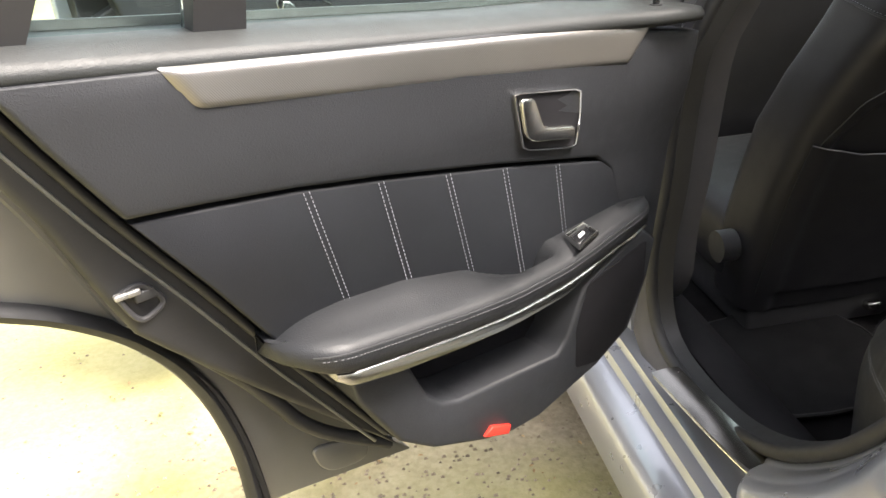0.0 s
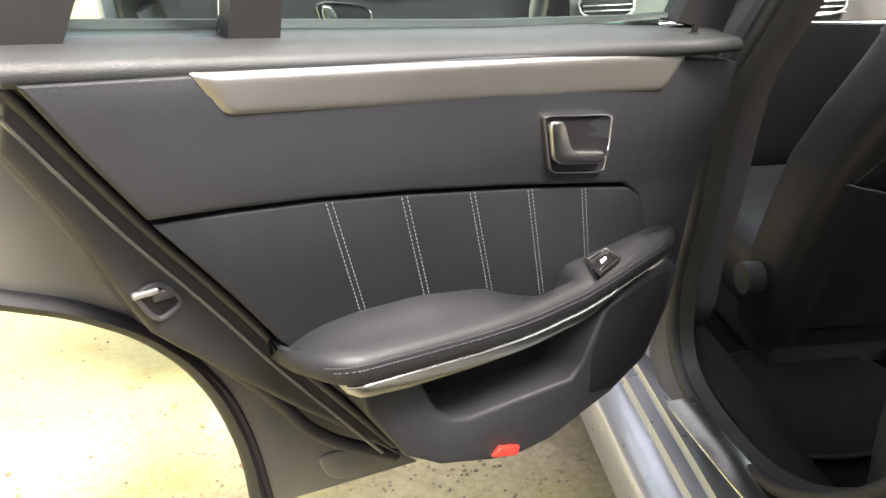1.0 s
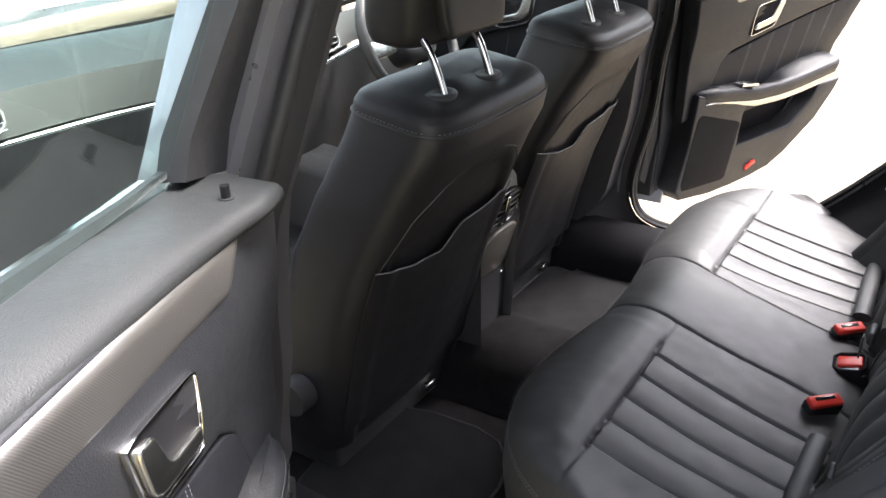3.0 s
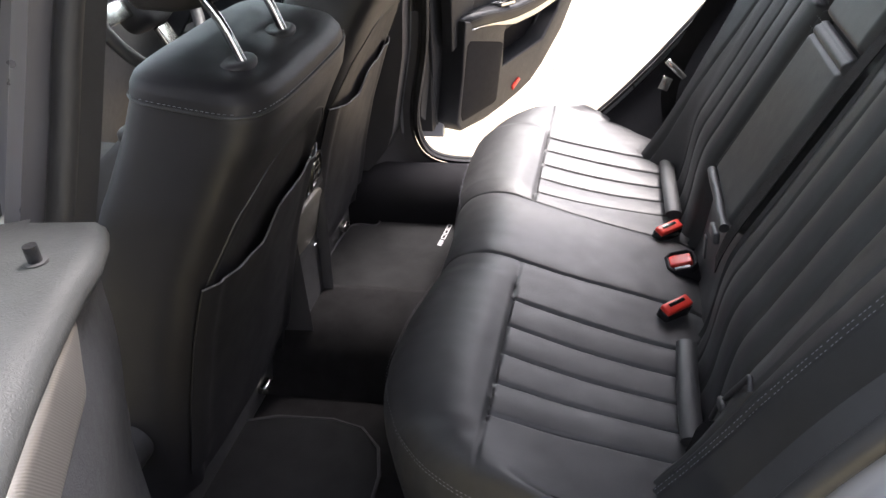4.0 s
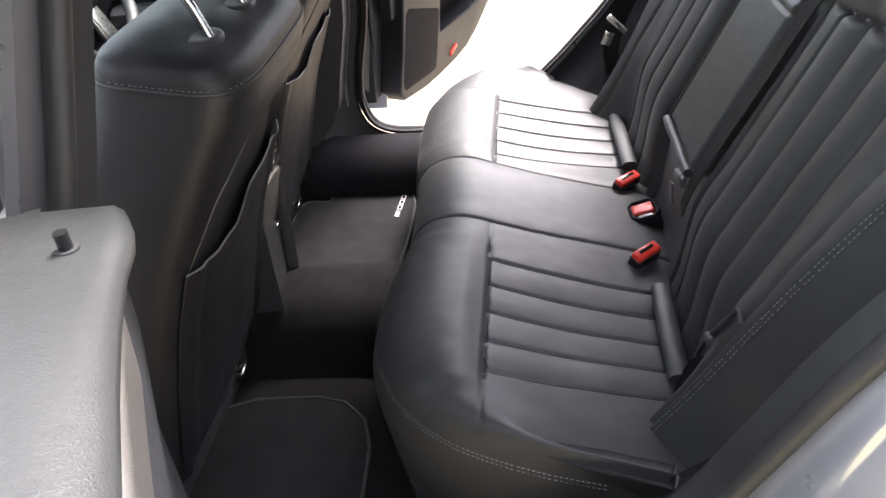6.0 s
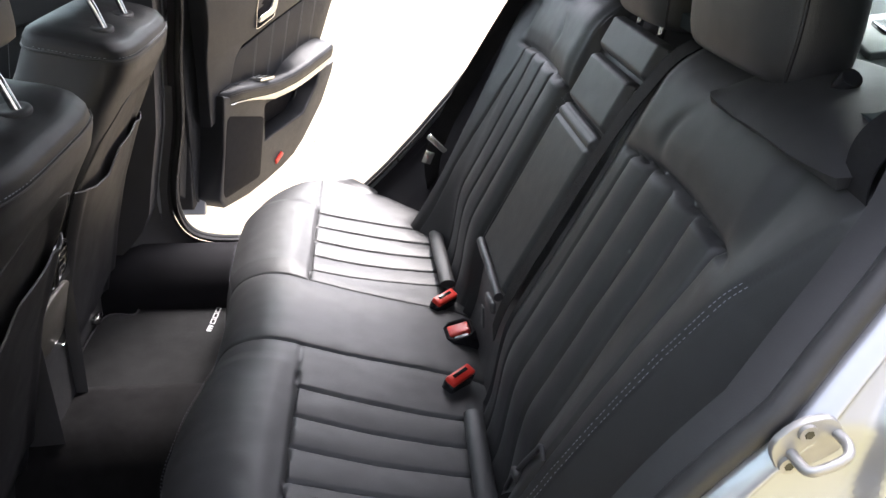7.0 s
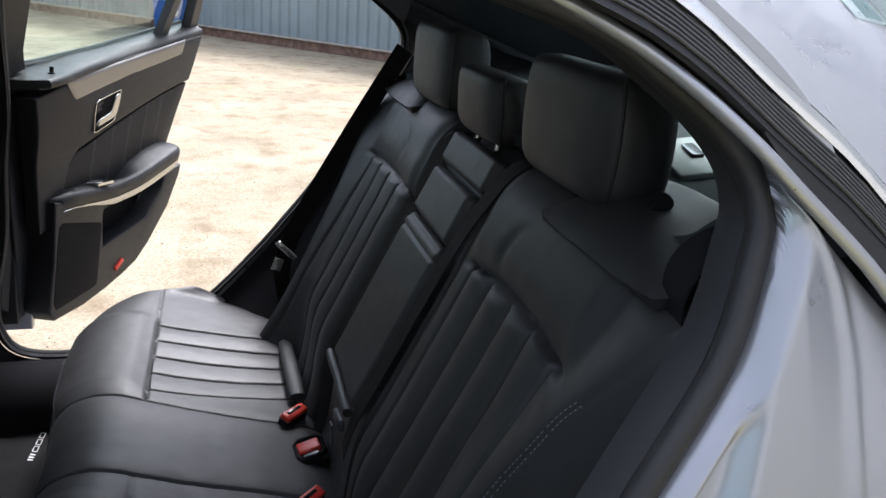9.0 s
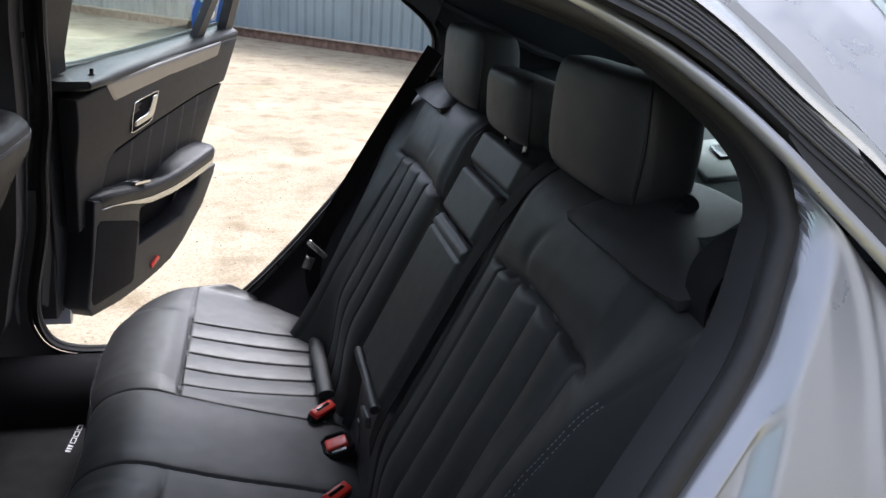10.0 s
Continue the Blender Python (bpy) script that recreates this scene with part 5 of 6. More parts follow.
rest = part("fold_armrest", mid_panel(-0.100, 0.118, 0.190, 0.503, 0.034, 0.048, 60, 120, (0.476, 0.494)), LEATHER, bench, "folded leather centre armrest")
for q in (0.4835, 0.5015):
    part("seam_stitching", dashes([back_pt(0.112 - 0.0052 * k, q, 0.0522) for k in range(40)], 0.004, 0.003, 0.0010, (0, 0.0009, 0.0004)), HEM, rest)
part("armrest_lid", mid_panel(-0.098, 0.116, 0.508, 0.601, 0.034, 0.047, 60, 40), LEATHER, rest)
part("armrest_flap", mid_panel(-0.118, 0.122, 0.607, 0.672, 0.028, 0.043, 60, 40), LEATHER, bench)
part("armrest_ledge", tube([back_pt(0.112 - 0.0215 * k, 0.188, 0.050 + 0.001 * math.sin(k)) for k in range(11)], 0.0085, 10), LEATHER, rest)


def rear_headrest(x, w, h, t, s):
    base = back_pt(x, s, 0.022)
    m = Matrix.Translation(base) @ Matrix.Rotation(radians(8), 4, "X")
    hr = part("head_restraint", pillow(w, h, t), LEATHER, bench, "black leather head restraint", m)
    seam = [(w * 0.40 * math.cos(q), t * 0.44 * math.copysign(abs(math.sin(q)) ** 0.5, math.sin(q)), h * 0.93) for q in np.linspace(0.1, math.pi - 0.1, 30)]
    part("seam", dashes(seam, 0.004, 0.002, 0.001, (0, 0.0006, 0.0006)), THREAD, hr, "", m)
    for sx in (-1, 1):
        piping = []
        for k in range(1, 28):
            f = k / 28
            e = math.sqrt(max(0, 1 - abs(2 * f - 1) ** 5))
            px_ = sx * 0.955 * w / 2 * (0.86 + 0.14 * e) * (0.93 + 0.07 * math.sin(math.pi * f))
            piping.append((px_, 0.66 * t / 2 * (0.55 + 0.45 * e) - 0.10 * px_ * px_ / w + 0.02 * (f - 0.5), f * h))
        part("side_seam", tube(piping, 0.0022, 6), LEATHER_SHADE, hr, "", m)
    part("post", tube([(-w * 0.22, 0, -0.05), (-w * 0.22, 0, 0.02)], 0.006, 10), CHROME, hr, "", m)
    part("post", tube([(w * 0.22, 0, -0.05), (w * 0.22, 0, 0.02)], 0.006, 10), CHROME, hr, "", m)


rear_headrest(-0.312, 0.285, 0.155, 0.105, 0.695)
rear_headrest(0.335, 0.285, 0.155, 0.105, 0.690)
rear_headrest(0.010, 0.225, 0.108, 0.10, 0.688)
part("release_button", tube([back_pt(-0.485, 0.722, 0.015), back_pt(-0.497, 0.735, 0.02)], 0.011, 12), GLOSSBLACK, bench)


# ---- belts and buckles ----
def buckle(at, turn, lean, label, wide=0.022, deep=0.058):
    b = thing("belt_buckle", at, label, "seat belt buckle", "rear belt buckles")
    m = Matrix.Translation(at) @ Matrix.Rotation(radians(turn), 4, "Z") @ Matrix.Rotation(radians(lean), 4, "Y")
    part("housing", box(0, 0, -0.028, wide + 0.003, deep + 0.003, 0.060, 0.004), GLOSSBLACK, b, "", m)
    part("release", box(0.0, 0, 0.004, wide, deep, 0.012, 0.003), RED, b, "red release button", m)
    part("slot", box(wide * 0.12, 0, 0.0098, wide * 0.3, deep * 0.62, 0.002, 0.0006), GLOSSBLACK, b, "", m)


buckle((-0.118, 0.086, 0.508), 43, -18, "black seat belt buckle with red button")
buckle((0.148, 0.088, 0.508), 43, -18, "black seat belt buckle with red button")
mid_b = thing("belt_buckle", (0.045, 0.066, 0.488), "middle seat belt buckle, black box with red button", "seat belt buckle", "rear belt buckles")
MB = Matrix.Translation((0.045, 0.066, 0.488)) @ Matrix.Rotation(radians(6), 4, "Z") @ Matrix.Rotation(radians(-14), 4, "X")
part("housing", frame_ring([Vector(p) for p in round_poly([(-0.034, -0.030), (0.034, -0.030), (0.034, 0.030), (-0.034, 0.030)], 1)], 0.008, 0.014), LINING, mid_b, "", MB)
part("floor_plate", box(0, 0, -0.012, 0.066, 0.058, 0.03, 0.003), LINING, mid_b, "", MB)
part("release", box(0.006, 0, 0.007, 0.032, 0.042, 0.012, 0.003), RED, mid_b, "red release button", MB)
part("slot", box(-0.018, 0, 0.006, 0.010, 0.030, 0.008, 0.001), GLOSSBLACK, mid_b, "", MB)


def strap(path, width, across, thick=0.0016):
    rings = []
    for p in spline(path, 40):
        c = Vector(across(p) if callable(across) else across).normalized() * width / 2
        n_ = Vector((0, 0.94, 0.34)) * thick
        rings.append([p - c, p + c, p + c + n_, p - c + n_])
    return loft(rings)


belt_m = thing("seat_belt", back_pt(0.0, 0.2, 0.02), "black middle seat belt lying on the backrest", "seat belt", "rear seat belts")
part("webbing", strap([back_pt(-0.19, 0.76, -0.04), back_pt(-0.178, 0.68, 0.034), back_pt(-0.152, 0.60, 0.044), back_pt(-0.134, 0.50, 0.045), back_pt(-0.130, 0.35, 0.045), back_pt(-0.128, 0.20, 0.044), back_pt(-0.12, 0.13, 0.03)], 0.046, (1, -0.12, 0.05)), WEB, belt_m)
part("tongue", box(0, 0, 0, 0.064, 0.010, 0.020, 0.004, m=Matrix.Translation(back_pt(-0.128, 0.185, 0.068)) @ Matrix.Rotation(radians(12), 4, "Y")), PLASTIC, belt_m, "black belt tongue")
part("blade", box(0, 0, 0, 0.022, 0.003, 0.036, 0.001, m=Matrix.Translation(back_pt(-0.125, 0.155, 0.066)) @ Matrix.Rotation(radians(12), 4, "Y")), PLASTIC, belt_m)

belt_n = thing("seat_belt", back_pt(-0.46, 0.1, 0.03), "black outer seat belt tucked beside the bolster", "seat belt", "rear seat belts")
part("webbing", strap([back_pt(-0.500, 0.125, 0.035), back_pt(-0.485, 0.10, 0.052), back_pt(-0.47, 0.07, 0.05), back_pt(-0.455, 0.03, 0.035), back_pt(-0.44, -0.02, 0.02)], 0.022, (0.8, 0.3, 0.5)), WEB, belt_n)
tongue = part("tongue", tube(spline([(-0.425, 0.058, 0.545), (-0.450, 0.057, 0.590), (-0.478, 0.050, 0.640), (-0.503, 0.043, 0.682), (-0.515, 0.040, 0.700), (-0.528, 0.040, 0.690)], 30), 0.0036, 8), PLASTIC, belt_n, "black belt tongue with a slim handle")
part("guide", box(0, 0, 0, 0.032, 0.010, 0.016, 0.004, m=Matrix.Translation((-0.470, 0.056, 0.612)) @ Matrix.Rotation(radians(20), 4, "Y")), PLASTIC, tongue)
part("shoulder_webbing", strap([back_pt(-0.668, 0.80, -0.02), back_pt(-0.645, 0.745, 0.035), back_pt(-0.628, 0.70, 0.056), back_pt(-0.634, 0.66, 0.054), back_pt(-0.655, 0.625, 0.030), back_pt(-0.68, 0.60, -0.01)], 0.046, (1, -0.10, 0.25)), WEB, belt_n)

belt_f = thing("seat_belt", (0.62, 0.08, 0.66), "black seat belt hanging with a metal tongue", "seat belt", "rear seat belts")
part("webbing", strap([(0.60, -0.20, 1.18), (0.62, -0.10, 1.0), (0.628, 0.01, 0.80), (0.634, 0.06, 0.69), (0.645, 0.075, 0.60), (0.655, 0.06, 0.50)], 0.046, (0.25, -0.8, -0.5)), WEB, belt_f)
part("tongue", box(0, 0, 0, 0.012, 0.062, 0.016, 0.004, m=Matrix.Translation((0.618, 0.066, 0.680)) @ Matrix.Rotation(radians(44), 4, "X")), SATIN, belt_f, "grey metal belt tongue")
part("blade", box(0, 0, 0, 0.003, 0.024, 0.034, 0.001, m=Matrix.Translation((0.616, 0.088, 0.645)) @ Matrix.Rotation(radians(20), 4, "X")), SATIN, belt_f)


# ---- front seats ----
def rrect(cx, cy, hx, hy, z, n=48, p=0.45, front=None):
    out = []
    for j in range(n):
        s = 2 * math.pi * j / n
        c, q = math.cos(s), math.sin(s)
        e = front if front and q > 0 else p
        out.append(Vector((cx + math.copysign(abs(c) ** e, c) * hx, cy + math.copysign(abs(q) ** e, q) * hy, z)))
    return out


def front_seat(cx, label, dy=0.0):
    st = thing("front_seat", (cx, 0.95 + dy, 0.24), label, "car seat", "front seats")
    prof = [(0.30, 0.96, 0.235, 0.09), (0.38, 0.95, 0.245, 0.10), (0.50, 0.92, 0.248, 0.10), (0.62, 0.885, 0.248, 0.10), (0.74, 0.845, 0.243, 0.105), (0.86, 0.785, 0.228, 0.105), (0.95, 0.735, 0.208, 0.100),
            (0.985, 0.722, 0.199, 0.097), (1.008, 0.722, 0.194, 0.093), (1.020, 0.724, 0.186, 0.085), (1.028, 0.727, 0.168, 0.070), (1.033, 0.730, 0.13, 0.045), (1.036, 0.730, 0.08, 0.020)]
    zz = np.concatenate((np.linspace(0.30, 0.96, 66), np.linspace(0.965, 1.036, 26)))
    knots = [p[0] for p in prof]

    def at_height(z):
        return [interp(z, knots, [p[k] for p in prof]) for k in (1, 2, 3)]

    def sunk(f, z):
        """The back is hollowed between its rounded rims."""
        top = 0.892 - 0.11 * max(0.0, (abs(f) - 0.30) / 0.42) ** 2
        u, v = max(0.0, min(1.0, (0.80 - abs(f)) / 0.13)), max(0.0, min(1.0, (top - z) / 0.04))
        return 0.013 * u * u * (3 - 2 * u) * v * v * (3 - 2 * v)

    rings = []
    for z in zz:
        cy, hx, hy = at_height(z)
        row = []
        for q in rrect(cx, cy, hx, hy, z, 120, 0.46, front=0.34):
            f = (q.x - cx) / hx
            y = q.y + (sunk(f, z) if q.y < cy else 0.0)
            lift = 0.17 * (q.y - cy) * max(0.0, min(1.0, (z - 0.88) / 0.10))
            dent = 0.010 * max(0.0, (z - 1.0) / 0.036) * sum(math.exp(-((q.x - cx + 0.022 - o) / 0.040) ** 2 - ((q.y - 0.688) / 0.035) ** 2) for o in (-0.071, 0.071))
            row.append(Vector((q.x, y + dy, q.z + lift - dent + 0.0008 * noise.noise(Vector((q.x * 22, q.y * 22, z * 22))))))
        rings.append(row)
    br = part("backrest", loft(rings), LEATHER_SHADE, st, "black leather front seat back")
    # seam round the top
    row = min(range(len(zz)), key=lambda i: abs(zz[i] - 0.992))
    loop = rings[row]
    c = sum(loop, Vector()) / len(loop)
    line = [q + (q - c).normalized() * 0.0012 for q in loop] + [loop[0] + (loop[0] - c).normalized() * 0.0012]
    part("seam", tube(line[:-1], 0.0022, 6, closed=True), LEATHER, br)
    part("seam_stitching", dashes([q + Vector((0, 0, 0.004)) for q in line], 0.0042, 0.0026, 0.0011, (0, -0.0006, 0.0006)), THREAD, br)
    # seams along the rims of the hollow back
    for sg in (-1, 1):
        side = []
        for z in np.linspace(0.40, 0.90, 40):
            cy, hx, hy = at_height(z)
            f = interp(z, [0.40, 0.74, 0.83, 0.88, 0.90], [0.84, 0.84, 0.74, 0.50, 0.20])
            side.append((cx + sg * f * hx, cy - hy * (1 - f ** (2 / 0.46)) ** 0.23 + dy + sunk(f, z) - 0.0006, z))
        part("side_seam", tube(side, 0.0016, 5), LEATHER, br)
    # map pocket: a thin bowed skin with an elastic hem
    def hem_z(f):
        return interp(f, [-1, -0.85, -0.5, -0.12, 0.0, 0.10, 0.5, 1], [0.745, 0.735, 0.712, 0.702, 0.728, 0.744, 0.748, 0.765])
    def back_y(f, z):
        cy, hx, hy = at_height(z)
        return cy - hy * (1 - min(1, abs(f)) ** 4 * 0.25) + dy + 0.7 * sunk(f, z)
    def pocket_fn(a, b):
        f = -0.93 + 1.86 * a
        z = 0.36 + (hem_z(f) - 0.36) * b
        bow = (0.003 + 0.004 * b) * (1 - f ** 6) + 0.003 * noise.noise(Vector((f * 3, z * 8, cx)))
        return (cx + f * 0.238, back_y(f, z) - bow - 0.004, z)
    pk = part("map_pocket", sheet(pocket_fn, 40, 24, 0.003, flip=True), LEATHER_SHADE, st, "leather map pocket on the seat back")
    part("pocket_hem", tube([Vector(pocket_fn(k / 50, 1)) + Vector((0, -0.0012, 0)) for k in range(51)], 0.0018, 6), HEM, pk, "grey elastic hem")
    part("recliner_cover", tube([(cx - 0.250, 0.93 + dy, 0.455), (cx - 0.290, 0.93 + dy, 0.455)], 0.036, 18), PLASTIC, st, "round plastic recliner cover")
    part("seat_base", box(cx, 1.20 + dy, 0.42, 0.50, 0.54, 0.20, 0.06, 4), LEATHER_SHADE, st, "black leather front cushion")
    part("seat_rail", box(cx, 1.15 + dy, 0.27, 0.42, 0.50, 0.10, 0.01), PLASTIC, st)
    part("rail_end", box(cx + 0.10, 0.905 + dy, 0.262, 0.035, 0.05, 0.02, 0.004), SATIN, st)
    # head restraint on two posts
    m = Matrix.Translation((cx + 0.008, 0.765 + dy, 1.085)) @ Matrix.Rotation(radians(4), 4, "X") @ Matrix.Rotation(math.pi, 4, "Z")
    hr = part("head_restraint", pillow(0.275, 0.20, 0.125), LEATHER_SHADE, st, "black leather head restraint", m)
    part("rear_shell", pillow(0.19, 0.17, 0.03), LEATHER_SHADE, hr, "", Matrix.Translation((cx + 0.008, 0.705 + dy, 1.100)))
    for o in (-0.071, 0.071):
        part("post", tube(spline([(cx - 0.022 + o, 0.684 + dy, 1.01), (cx - 0.021 + o, 0.705 + dy, 1.07), (cx - 0.019 + o, 0.735 + dy, 1.115), (cx - 0.019 + o, 0.755 + dy, 1.15)], 12), 0.0066, 10), CHROME, st, "chrome head restraint post")
        rim = lambda f, z: [Vector((cx - 0.022 + o + 0.034 * f * math.cos(q), 0.694 + dy + 0.023 * f * math.sin(q), z + 0.10 * 0.023 * f * math.sin(q))) for q in np.linspace(0, 2 * math.pi, 25)[:-1]]
        part("post_collar", loft([rim(0.96, 1.008), rim(1.0, 1.0215), rim(0.94, 1.0240), rim(0.62, 1.0250), rim(0.40, 1.0235)]), PLASTIC, st, "black post collar")
    return st


front_seat(-0.253, "black leather front passenger seat, back with map pocket")
front_seat(0.405, "black leather driver seat, back with map pocket", 0.04)

# ---- cabin fittings ----
console = thing("centre_console", (0.05, 1.1, 0.24), "dark centre console with rear air vents", "car console")
part("body", loft([[Vector(q) for q in ((-0.045, y, 0.30), (0.090, y, 0.30), (0.138, y, h), (0.12, y, h + 0.02), (-0.02, y, h + 0.02), (-0.040, y, h))] for y, h in ((0.835, 0.52), (0.812, 0.60), (0.822, 0.70), (0.86, 0.735), (1.15, 0.74), (1.25, 0.66), (1.60, 0.68))]), PLASTIC, console)
part("armrest_lid", box(0.05, 1.0, 0.765, 0.18, 0.30, 0.035, 0.014, 3), LEATHER, console)
VM = Matrix.Translation((0.052, 0.812, 0.650)) @ Matrix.Rotation(radians(12), 4, "X")
bz = part("vent_bezel", frame_ring([Vector(p) for p in round_poly([(-0.075, -0.045), (0.075, -0.045), (0.075, 0.045), (-0.075, 0.045)], 2)], 0.008, 0.010), GLOSSBLACK, console, "rear air vent frame", VM @ Matrix.Rotation(radians(90), 4, "X"))
for k in range(5):
    part("slat", box(0, -0.004, -0.030 + 0.015 * k, 0.132, 0.010, 0.003, 0.001, m=VM @ Matrix.Translation((0, 0, 0))), GLOSSBLACK, bz)
part("vent_knob", box(0.0, -0.012, 0.0, 0.012, 0.012, 0.070, 0.004, m=VM), SATIN, bz)
part("ashtray_lid", prism(round_poly([(-0.075, -0.165), (0.058, -0.175), (0.090, -0.105), (0.080, -0.055), (-0.075, -0.055)], 2), 0, 0.012, 0.004), FLAP, console, "satin flap under the vents, coloured for warm side light", VM @ Matrix.Rotation(radians(90), 4, "X"))
part("flap_pull", box(0.045, -0.016, -0.186, 0.03, 0.006, 0.005, 0.001, m=VM), CHROME, console)

# dashboard
dash = thing("dashboard", (0.0, 1.65, 0.6), "black dashboard with silver trim and air vents", "dashboard")


def dash_y(x):
    return 1.55 - 0.12 * math.exp(-((x - 0.02) / 0.30) ** 2)


def dash_top(a, b):
    x = -0.79 + 1.58 * a
    y = dash_y(x) + (1.93 - dash_y(x)) * b
    hood = 0.055 * math.exp(-((x - 0.40) / 0.20) ** 4) * math.exp(-((b - 0.25) / 0.3) ** 2) + 0.05 * math.exp(-((x - 0.03) / 0.14) ** 4) * math.exp(-((b - 0.15) / 0.25) ** 2)
    return (x, y, 0.985 + 0.045 * math.sin(math.pi * min(1, b * 1.2)) + hood)


def dash_strip(z0, z1, o0, o1, lift=0.0):
    return lambda a, b: (-0.79 + 1.58 * a, dash_y(-0.79 + 1.58 * a) - o0 - (o1 - o0) * b - lift, z0 + (z1 - z0) * b)


part("top", sheet(dash_top, 50, 16, 0.02), SOFT_TOP, dash, "soft black dash top")
part("trim_strip", sheet(dash_strip(0.905, 0.985, 0.030, 0.0), 50, 6, 0.01), DASHTRIM, dash, "brushed silver dash trim")
part("lower", sheet(lambda a, b: (-0.79 + 1.58 * a, dash_y(-0.79 + 1.58 * a) - 0.046 - 0.02 * math.sin(math.pi * b) + 0.10 * b, 0.902 - 0.46 * b), 40, 14, 0.02), PLASTIC, dash, "dark lower dash with glove box")
part("ledge", tube([(-0.78 + 1.56 * k / 40, dash_y(-0.78 + 1.56 * k / 40) - 0.056, 0.900) for k in range(41)], 0.007, 8), CHROME, dash)
for cx in (-0.70, -0.17, 0.16, 0.69):
    vb = part("vent_bezel", frame_ring([Vector(p) for p in round_poly([(-0.072, -0.032), (0.066, -0.032), (0.078, 0.032), (-0.084, 0.032)], 2)], 0.007, 0.008), SILVER, dash, "silver-edged air vent", Matrix.Translation((cx, dash_y(cx) - 0.036, 0.945)) @ Matrix.Rotation(radians(62), 4, "X"))
    part("vent_well", box(cx, dash_y(cx) - 0.024, 0.945, 0.135, 0.030, 0.050, 0.003), RUBBER, vb)
    for k in range(4):
        part("slat", box(cx, dash_y(cx) - 0.050 + 0.0065 * k, 0.926 + 0.0127 * k, 0.130, 0.010, 0.0035, 0.001), SATIN, vb)
part("speaker_grille", tube([(-0.70, 1.70, 1.022), (-0.70, 1.70, 1.030)], 0.030, 20), RUBBER, dash)
part("display", box(0.0, 1.50, 1.022, 0.23, 0.012, 0.092, 0.006), GLOSSBLACK, dash, "dark screen under the dash hood")
part("air_bag_label", tube([(-0.796, 1.62, 0.83), (-0.800, 1.62, 0.83)], 0.017, 20), RED, dash, "red round warning sticker")

# steering wheel on the right
wheel = thing("steering_wheel", (0.40, 1.32, 0.90), "black steering wheel with silver spokes", "steering wheel")
SM = Matrix.Translation((0.40, 1.30, 0.92)) @ Matrix.Rotation(radians(65), 4, "X")
part("rim", tube([(0.185 * math.cos(q), 0.185 * math.sin(q), 0) for q in np.linspace(0, 2 * math.pi, 49)[:-1]], 0.016, 10, closed=True), LEATHER, wheel, "", SM)
part("hub", loft([rrect(0, 0, 0.085 * e, 0.065 * e, z, 32, 0.6) for e, z in ((1.0, -0.03), (1.0, 0.0), (0.9, 0.022), (0.6, 0.032))]), SOFT, wheel, "", SM)
for q in (0.0, math.pi, 1.5 * math.pi):
    part("spoke", box(0.125 * math.cos(q), 0.125 * math.sin(q), 0.004, 0.11, 0.045, 0.016, 0.005, m=None) if q != 1.5 * math.pi else box(0, -0.12, 0.0, 0.05, 0.11, 0.016, 0.005), SATIN, wheel, "silver spoke", SM)


# ---- floor mats ----
def mat_thing(poly, z, label):
    c = sum((Vector((p[0], p[1], 0)) for p in poly), Vector()) / len(poly)
    t = thing("floor_mat", (c.x, c.y, z), label, "floor mat", "floor mats")
    P_ = round_poly(poly, 2)
    part("velour_top", prism(P_, z, z + 0.009, 0.003), MAT_PILE, t)
    part("binding", tube([(p[0], p[1], z + 0.0085) for p in P_], 0.0034, 6, closed=True), RUBBER, t, "stitched edge binding")
    return t


fm = mat_thing([(0.15, 0.625), (0.35, 0.602), (0.622, 0.605), (0.628, 0.858), (0.545, 0.842), (0.56, 0.915), (0.52, 0.935), (0.19, 0.935)], 0.232, "black velour mat with a small white emblem")
LM = Matrix.Translation((0.515, 0.645, 0.2415)) @ Matrix.Rotation(radians(-4), 4, "Z") @ Matrix.Diagonal((0.92, 0.60, 1, 1))
for k in range(3):
    part("emblem_bar", prism([(-0.058 + 0.011 * k, -0.010), (-0.055 + 0.011 * k, -0.010), (-0.049 + 0.011 * k, 0.010), (-0.056 + 0.011 * k, 0.010)], 0, 0.0012, 0.0), WHITE, fm, "white emblem bar", LM)
for k in range(3):
    part("emblem_block", frame_ring([Vector(p) for p in ((-0.022 + 0.030 * k, -0.010), (0.003 + 0.030 * k, -0.010), (0.006 + 0.030 * k, 0.010), (-0.018 + 0.030 * k, 0.010))], 0.0036, 0.0012), WHITE, fm, "", LM)
mat_thing([(-0.20, 0.60), (-0.59, 0.585), (-0.605, 0.80), (-0.59, 0.955), (-0.22, 0.965)], 0.232, "black velour mat on the near footwell")

# ---- yard ----
STEEL = surface("blue_grey_cladding", (0.20, 0.255, 0.275), 0.45, metal=0.2, vary=0.12, vary_scale=1.2, grain_scale=40, bump=0.05)
BRICKM = surface("red_brown_brick", (0.135, 0.080, 0.060), 0.85, vary=0.3, vary_scale=9, grain_scale=120, bump=0.4, bump_dist=0.004, tint=(0.18, 0.12, 0.09))
MORTAR = surface("mortar", (0.30, 0.27, 0.23), 0.95, vary=0.2, vary_scale=8, grain_scale=200, bump=0.4)
BLUE = surface("blue_sign", (0.02, 0.10, 0.38), 0.5, vary=0.08, vary_scale=2, bump=0.0)
PALE = surface("pale_render", (0.50, 0.52, 0.55), 0.8, vary=0.08, vary_scale=0.8, grain_scale=60, bump=0.2)
GREEN = surface("green_container", (0.10, 0.20, 0.11), 0.55, vary=0.2, vary_scale=1.5, grain_scale=30, bump=0.1)

